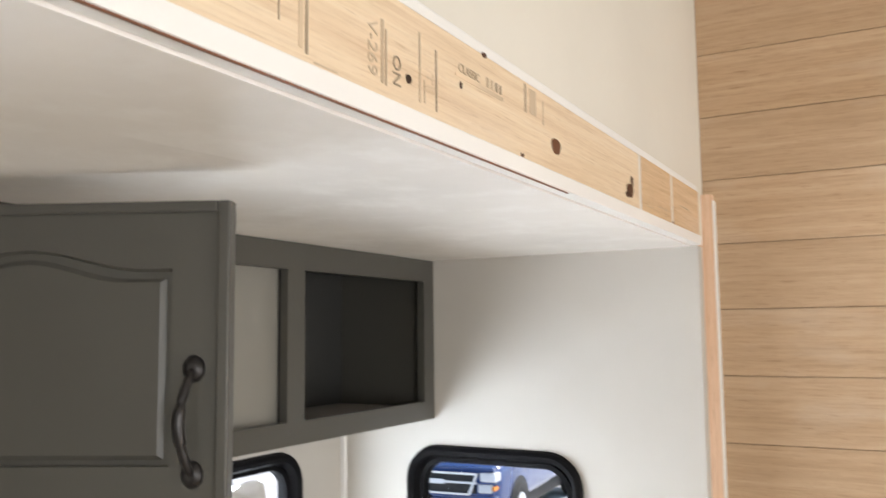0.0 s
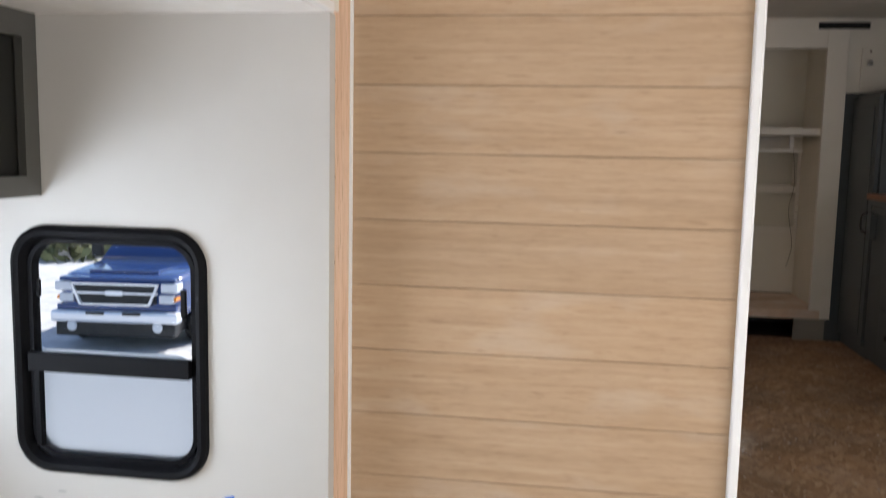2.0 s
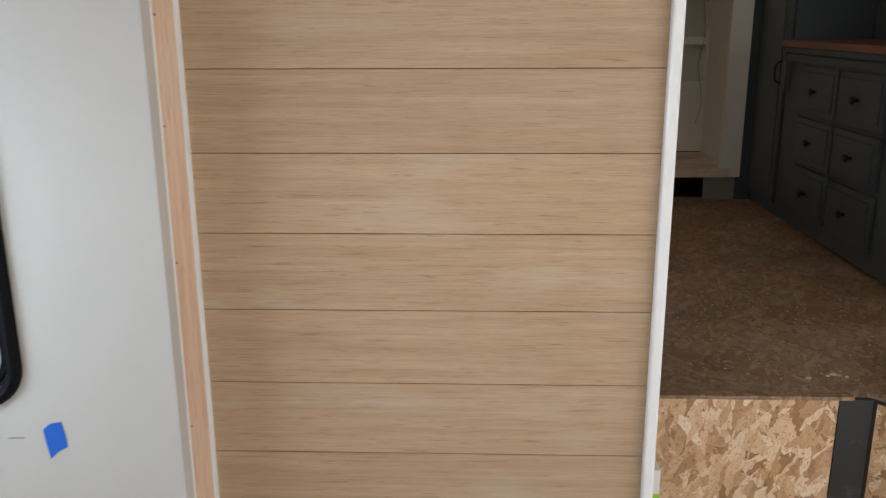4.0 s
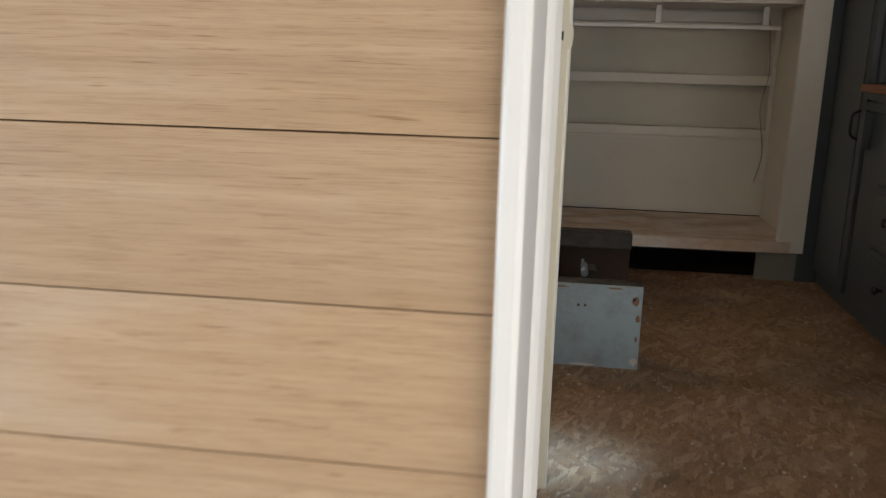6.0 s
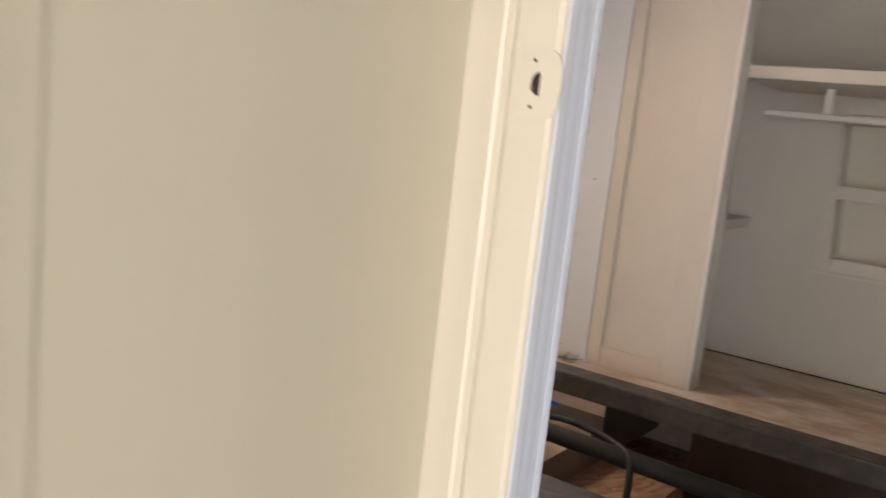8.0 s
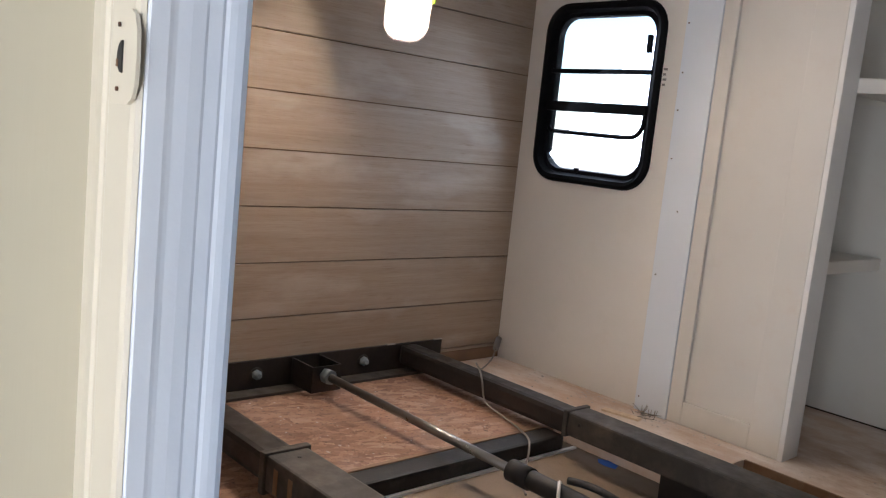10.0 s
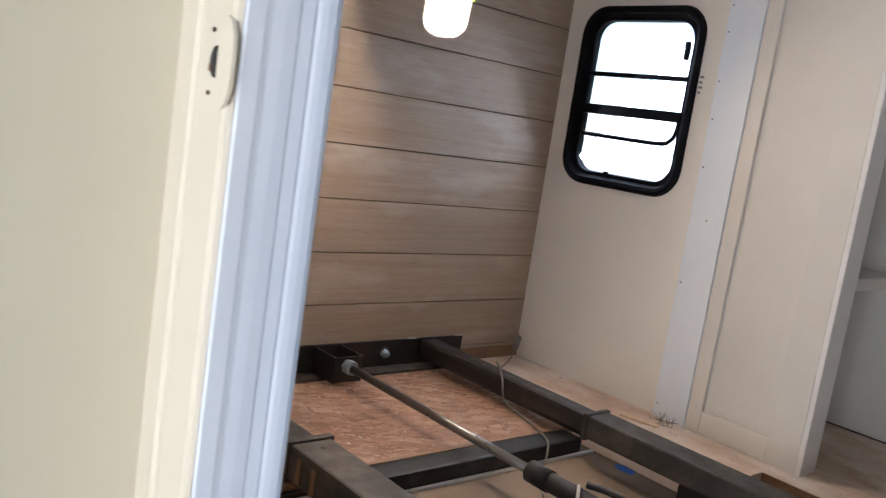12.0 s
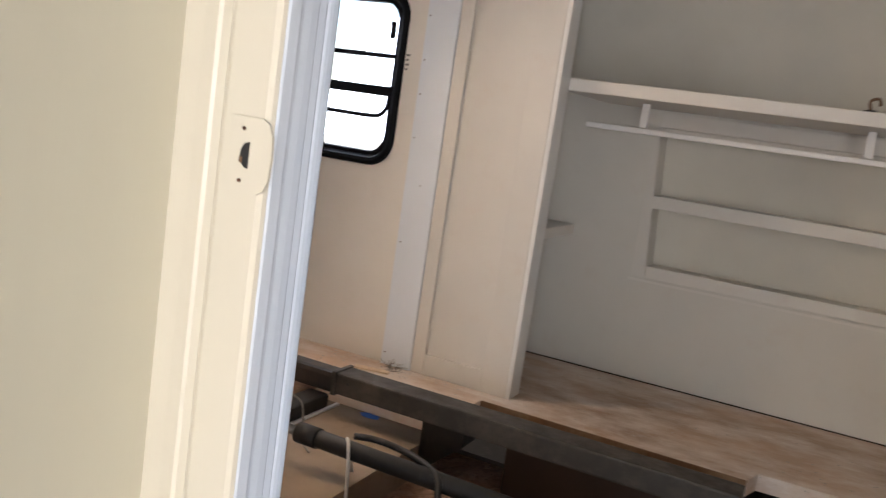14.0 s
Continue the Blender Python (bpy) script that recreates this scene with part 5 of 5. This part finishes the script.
# litter: shim, fibres, crumbs
tagged(part("wood_shim", block(-0.055, 0.055, -0.012, 0.012, 0, 0.006, 0.001, Matrix.Translation((-0.235, 4.845, Z_LEDGE + 0.0005)) @ Matrix.Rotation(radians(12), 4, "Z")), M_PINE_Y), "thin pale wood shim lying on the dusty ledge", "wood offcut")
rnd = random.Random(5)
bm = bmesh.new()
for i in range(26):
    a = Vector((-0.205 + rnd.gauss(0, 0.018), 4.905 + rnd.gauss(0, 0.014), Z_LEDGE + 0.002))
    d = Vector((rnd.gauss(0, 0.02), rnd.gauss(0, 0.015), rnd.uniform(0.004, 0.03)))
    w = d.cross(Vector((0, 0.3, 1))).normalized() * 0.0012
    for k in (w, Vector((0, 0, 0.0012))):
        bm.faces.new([bm.verts.new(p) for p in (a - k, a + k, a + d + k * 0.5, a + d - k * 0.5)])
tagged(part("insulation_fibres", bm, M_WIRE), "tuft of grey insulation fibres at the foot of the jamb strip", "fibres", kind="stuff")


def crumbs(name, count, place, size, label, seed, mat):
    """Many small crumbs in one mesh."""
    r = random.Random(seed)
    verts, faces = [], []
    for i in range(count):
        x, y, z = place(r)
        s = size * r.uniform(0.4, 1.3)
        base = len(verts)
        t = r.uniform(0, 6.28)
        for k in range(4):
            q = s * r.uniform(0.5, 1.2)
            verts.append((x + q * math.cos(t + k * 1.57) * 1.3, y + q * math.sin(t + k * 1.57), z + 0.0004))
        verts.append((x, y, z + s * r.uniform(0.3, 0.8)))
        faces += [(base + k, base + (k + 1) % 4, base + 4) for k in range(4)]
    me = bpy.data.meshes.new(name)
    me.from_pydata(verts, [], faces)
    me.materials.append(mat)
    return tagged(new(name, me), label, "debris", kind="stuff")


def on_ledge(r):
    x = r.uniform(-0.78, 1.4)
    return (x, (Y_CLOSET - 0.02 - abs(r.gauss(0, 0.06))) if x < 0.1 else min(5.48, 4.9 + abs(r.gauss(0, 0.25))), Z_LEDGE)


crumbs("ledge_crumbs", 260, on_ledge, 0.0035, "pale plaster crumbs scattered over the dusty ledge", 3, M_DEBRIS)
crumbs("floor_crumbs", 420, lambda r: (r.uniform(0.64, 1.55), r.uniform(2.7, 4.8), Z_BED), 0.0035, "pale crumbs scattered over the bedroom floor", 4, M_DEBRIS)
crumbs("slide_floor_crumbs", 90, lambda r: (r.uniform(-0.78, -0.33), r.uniform(3.9, 4.5), Z_LEDGE), 0.003, "pale crumbs scattered over the slide-out floor", 8, M_DEBRIS)

# hanging work lamp
lamp = thing("work_lamp", (-0.62, 4.276, 1.66), "hanging work lamp with a bright face and lime green clips", "work lamp")
n = Vector((1.57, -1.07, -1.0)).normalized()
side = n.cross(Vector((0, 0, 1))).normalized()
upv = side.cross(n).normalized()
LM = Matrix((( side.x, n.x, upv.x, -0.62), (side.y, n.y, upv.y, 4.276), (side.z, n.z, upv.z, 1.786), (0, 0, 0, 1)))


def lamp_slab(w, h, r, y0, y1):
    bm = bmesh.new()
    pts = rounded(w, h, r, 6)
    a = [bm.verts.new((x, y0, z)) for x, z in pts]
    b = [bm.verts.new((x * 0.94, y1, z * 0.96)) for x, z in pts]
    bm.faces.new(a)
    bm.faces.new(b[::-1])
    for i in range(len(pts)):
        j = (i + 1) % len(pts)
        bm.faces.new((a[i], a[j], b[j], b[i]))
    bm.transform(LM)
    return bm


part("housing", lamp_slab(0.112, 0.20, 0.045, 0.0005, -0.03), M_WHITEPL, lamp)
bm = ring_frame(0.114, 0.20, 0.045, [(0.0, 0.02), (0.0, -0.0095), (0.005, -0.0095), (0.009, -0.0010)])
bm.transform(LM)
part("rim", bm, M_GREYPL, lamp, "grey rim of the lamp")
part("lamp_face", lamp_slab(0.098, 0.178, 0.038, 0.0025, 0.0160), M_LAMP, lamp, "glowing lamp face")
bm = block(-0.060, 0.060, 0.0163, 0.0205, 0.030, 0.044, 0.0015)
bm.transform(LM)
part("band", bm, M_GREYPL, lamp, "grey clamp band")
for sx in (-0.058, 0.058):
    bm = block(sx - 0.007, sx + 0.007, -0.012, 0.0095, 0.004, 0.042, 0.003)
    bm.transform(LM)
    part("clip", bm, M_GREEN, lamp, "lime green clip")
part("hook", tube([(-0.63, 4.28, 1.84), (-0.64, 4.285, 1.95), (-0.64, 4.285, 2.25)], 0.004, 8), M_RUBBER, lamp)

# ---- outside ----
Z_GROUND = -1.58
ground_mat = painted("pale_gravel", (0.62, 0.62, 0.62), 0.9, 0.15, 60, 0.4, ((0.30, 0.29, 0.27), 0.6))
bm = bmesh.new()
bmesh.ops.create_grid(bm, x_segments=2, y_segments=2, size=400)
bm.transform(Matrix.Translation((0, 0, Z_GROUND)))
setting("ground", bm, ground_mat, "pale sunlit gravel yard", "ground")
M_TRUCK = painted("blue_car_paint", (0.02, 0.055, 0.19), 0.25, 0.04, 40, 0.0)
M_TRUCK.node_tree.nodes["Principled BSDF"].inputs["Coat Weight"].default_value = 1.0
M_BUMPER = painted("chrome_bumper", (0.80, 0.83, 0.87), 0.2, 0.02, 40, 0.0, metal=0.35)
M_HEAD = painted("headlight_lens", (0.65, 0.68, 0.72), 0.1, 0.05)
M_AMBER = painted("amber_lens", (0.75, 0.26, 0.03), 0.2, 0.05)
M_TYRE = painted("tyre_rubber", (0.02, 0.02, 0.021), 0.8, 0.1)
M_WSHIELD = painted("dark_windscreen", (0.02, 0.03, 0.045), 0.05, 0.05)
M_LEAF = painted("dry_foliage", (0.17, 0.18, 0.08), 0.8, 0.4)
M_HILL = painted("dry_hillside", (0.46, 0.43, 0.34), 0.95, 0.25)


def pickup(at, turn):
    """A pickup truck; local -y is its front, x its width."""
    t = thing("pickup_truck", at, "dark blue pickup truck with a chrome bumper parked on the gravel", "truck", turn=turn)
    m = t.matrix_world

    def add(name, bm, mat, parent=t, label=""):
        bm.transform(m)
        return part(name, bm, mat, parent, label)

    def hull(rings, name, mat, label=""):
        bm = bmesh.new()
        rows = []
        for y, w, z0, z1, rr in rings:
            rows.append([bm.verts.new((x, y, (z0 + z1) / 2 + z)) for x, z in rounded(w, z1 - z0, rr, 5)])
        k = len(rows[0])
        for a, b in zip(rows, rows[1:]):
            for i in range(k):
                bm.faces.new((a[i], a[(i + 1) % k], b[(i + 1) % k], b[i])).smooth = True
        bm.faces.new(rows[0][::-1])
        bm.faces.new(rows[-1])
        return add(name, bm, mat, t, label)

    body = hull([(-2.62, 1.55, 0.62, 1.06, 0.10), (-2.55, 1.78, 0.52, 1.12, 0.14), (-2.3, 1.94, 0.48, 1.17, 0.16), (-1.2, 1.98, 0.46, 1.22, 0.16), (0.9, 1.98, 0.46, 1.20, 0.16), (2.6, 1.97, 0.5, 1.20, 0.14)], "body", M_TRUCK)
    hull([(-1.25, 1.75, 1.1, 1.28, 0.08), (-0.45, 1.56, 1.1, 1.84, 0.2), (0.2, 1.54, 1.1, 1.88, 0.22), (0.95, 1.58, 1.1, 1.80, 0.2), (1.05, 1.7, 1.1, 1.3, 0.08)], "cab", M_TRUCK)
    bm = bmesh.new()
    vs = [bm.verts.new(p) for p in ((-0.78, -1.19, 1.27), (0.78, -1.19, 1.27), (0.66, -0.52, 1.76), (-0.66, -0.52, 1.76))]
    bm.faces.new(vs)
    vs2 = [bm.verts.new(v.co + Vector((0, -0.012, 0.012))) for v in vs]
    bm.faces.new(vs2)
    add("windscreen", bm, M_WSHIELD)
    add("hood_ridge", block(-0.55, 0.55, -2.35, -1.25, 1.155, 1.215, 0.02), M_TRUCK)
    add("hood_lip", blocks((-0.90, 0.90, -2.60, -2.40, 1.07, 1.13), bevel=0.025), M_TRUCK)
    grille = add("grille", blocks((-0.62, 0.62, -2.67, -2.60, 0.75, 1.05)), M_RUBBER)
    for pts in ([(-0.68, 1.055), (0.68, 1.055), (0.665, 1.03), (-0.665, 1.03)], [(-0.66, 0.925), (0.66, 0.925), (0.655, 0.895), (-0.655, 0.895)], [(-0.50, 0.75), (0.50, 0.75), (0.52, 0.722), (-0.52, 0.722)],
                [(-0.68, 1.055), (-0.65, 1.055), (-0.50, 0.722), (-0.55, 0.735)], [(0.68, 1.055), (0.65, 1.055), (0.50, 0.722), (0.55, 0.735)]):
        bm = bmesh.new()
        a = [bm.verts.new((x, -2.71, z)) for x, z in pts]
        c = [bm.verts.new((x, -2.66, z)) for x, z in pts]
        bm.faces.new(a)
        for k in range(4):
            bm.faces.new((a[k], a[(k + 1) % 4], c[(k + 1) % 4], c[k]))
        add("grille_bar", bm, M_BUMPER, grille)
    add("emblem", block(-0.13, 0.13, -2.725, -2.711, 0.875, 0.95, 0.006), M_BUMPER, grille)
    add("body_strip", blocks((-0.93, 0.93, -2.64, -2.45, 0.63, 0.72), bevel=0.03), M_TRUCK)
    for s in (-1, 1):
        add("headlight", block(min(s * 0.69, s * 0.95), max(s * 0.69, s * 0.95), -2.645, -2.40, 0.925, 1.06, 0.02), M_HEAD)
        add("headlight", block(min(s * 0.66, s * 0.88), max(s * 0.66, s * 0.88), -2.65, -2.40, 0.755, 0.885, 0.02), M_HEAD)
        add("indicator", block(min(s * 0.885, s * 0.925), max(s * 0.885, s * 0.925), -2.63, -2.38, 0.79, 0.85, 0.01), M_AMBER)
        add("fog_lamp", lathe([(0.075, 0), (0.08, 0.02), (0.06, 0.03)], 14, Matrix.Translation((s * 0.66, -2.70, 0.40)) @ Matrix.Rotation(radians(90), 4, "X")), M_HEAD)
        add("mirror", block(min(s * 1.0, s * 1.2), max(s * 1.0, s * 1.2), -0.95, -0.86, 1.22, 1.42, 0.03), M_RUBBER)
        for wy in (-1.62, 1.75):
            w = add("wheel", lathe([(0.24, -0.10), (0.36, -0.12), (0.39, -0.08), (0.39, 0.08), (0.36, 0.12), (0.24, 0.10)], 28, Matrix.Translation((s * 0.90, wy, 0.39)) @ Matrix.Rotation(radians(90), 4, "Y")), M_TYRE)
            add("rim", lathe([(0.23, -0.122), (0.22, -0.126), (0.17, -0.10), (0.06, -0.125), (0.06, 0.125), (0.17, 0.10), (0.22, 0.126), (0.23, 0.122)], 20, Matrix.Translation((s * 0.90, wy, 0.39)) @ Matrix.Rotation(radians(90), 4, "Y")), M_BUMPER, w)
            add("wheel_arch", lathe([(0.46, -0.02), (0.46, 0.02)], 24, Matrix.Translation((s * 0.975, wy, 0.42)) @ Matrix.Rotation(radians(90), 4, "Y")), M_RUBBER)
    add("bumper", blocks((-0.98, 0.98, -2.76, -2.52, 0.46, 0.635), bevel=0.05), M_BUMPER)
    add("bumper_slot", block(-0.42, -0.14, -2.765, -2.75, 0.585, 0.63), M_RUBBER)
    add("bumper_slot", block(0.14, 0.42, -2.765, -2.75, 0.585, 0.63), M_RUBBER)
    add("valance", blocks((-0.92, 0.92, -2.70, -2.50, 0.24, 0.455), bevel=0.03), M_RUBBER)
    add("underside", block(-0.85, 0.85, -2.4, 2.4, 0.25, 0.46), M_RUBBER)
    return t


pickup((-6.72, 14.66, Z_GROUND), 5)


def bush(at, size, seed):
    rnd = random.Random(seed)
    t = thing("bush", at, "dry green roadside bush beside the yard", "bush", "bushes beyond the truck")
    bm = bmesh.new()
    for i in range(420):
        d = Vector((rnd.gauss(0, 1), rnd.gauss(0, 1), abs(rnd.gauss(0, 0.9)))).normalized() * size * rnd.uniform(0.45, 1.0)
        c = Vector(at) + Vector((d.x, d.y, d.z * 0.8 + 0.05))
        a = Vector((rnd.uniform(-1, 1), rnd.uniform(-1, 1), rnd.uniform(-1, 1))).normalized() * size * 0.12
        b = a.cross(Vector((rnd.uniform(-1, 1), rnd.uniform(-1, 1), rnd.uniform(-1, 1)))).normalized() * size * 0.07
        bm.faces.new([bm.verts.new(p) for p in (c - a, c + b, c + a, c - b)])
    part("crown", bm, M_LEAF, t)
    for k in range(5):
        e = Vector(at) + Vector((rnd.uniform(-0.4, 0.4), rnd.uniform(-0.4, 0.4), 0.6)) * size
        part("stem", tube([at, e], [0.04 * size, 0.015 * size], 6, 1), M_BOARD, t)


for i, (bx, by, s) in enumerate(((-13.5, 22.0, 1.6), (-16.5, 24.0, 1.9), (-11.0, 26.0, 1.5), (-19, 26, 2.2), (-8.0, 30.0, 2.0), (-22, 20, 1.7))):
    bush((bx, by, Z_GROUND), s, i)
bm = bmesh.new()
bmesh.ops.create_grid(bm, x_segments=60, y_segments=8, size=0.5)
for v in bm.verts:
    x, y = v.co.x * 300 - 40, 62 + v.co.y * 40
    v.co = Vector((x, y, Z_GROUND - 0.2 + (y - 42) * 0.16 * (0.8 + 0.5 * noise.noise(Vector((x * 0.02, y * 0.03, 0))))))
setting("backdrop_hill", bm, M_HILL, "dry hillside beyond the yard", "hill")
house = thing("house", (-30, 8, Z_GROUND), "pale house wall across the yard", "house")
part("wall", block(-36, -28, 2, 14, Z_GROUND, Z_GROUND + 3.0), painted("pale_render", (0.62, 0.63, 0.64), 0.8, 0.05), house)
part("roof", prism([(-36.5, 1.5), (-27.5, 1.5), (-27.5, 14.5), (-36.5, 14.5)], Z_GROUND + 3.0, Z_GROUND + 3.25), painted("grey_roof", (0.12, 0.12, 0.13), 0.8, 0.1), house)
for wy in (4.5, 8.0, 11.5):
    w = part("window", block(-28.0, -27.96, wy, wy + 1.4, Z_GROUND + 1.0, Z_GROUND + 2.2), M_WSHIELD, house)
    part("frame", blocks((-27.96, -27.9, wy - 0.08, wy + 1.48, Z_GROUND + 0.92, Z_GROUND + 1.0), (-27.96, -27.9, wy - 0.08, wy + 1.48, Z_GROUND + 2.2, Z_GROUND + 2.28)), M_WHITE, w)


# ---- planks of the two clad walls ----
plank_x = plank_mesh(0.8670, PITCH - 0.0014, 0.009, "x")
plank_x.materials.append(M_PLANK_X)
z = GROOVE0 - 11 * PITCH
while z < 2.5:
    ob = new("plank", plank_x)
    ob.parent = wall_partition
    ob.matrix_basis = Matrix.Translation((-0.2995, Y_SHIP, z + 0.0011))
    z += PITCH
plank_y = plank_mesh(1.78, PITCH - 0.0034, 0.009, "y")
plank_y.materials.append(M_PLANK_Y)
z = 1.392 - 5 * 0.1462
while z < 2.2:
    ob = new("plank", plank_y)
    ob.parent = wall_head
    ob.matrix_basis = Matrix.Translation((X_HEAD, 3.17, z + 0.0011)) @ Matrix.Diagonal((1, 1, 0.1462 / PITCH, 1))
    z += 0.1462
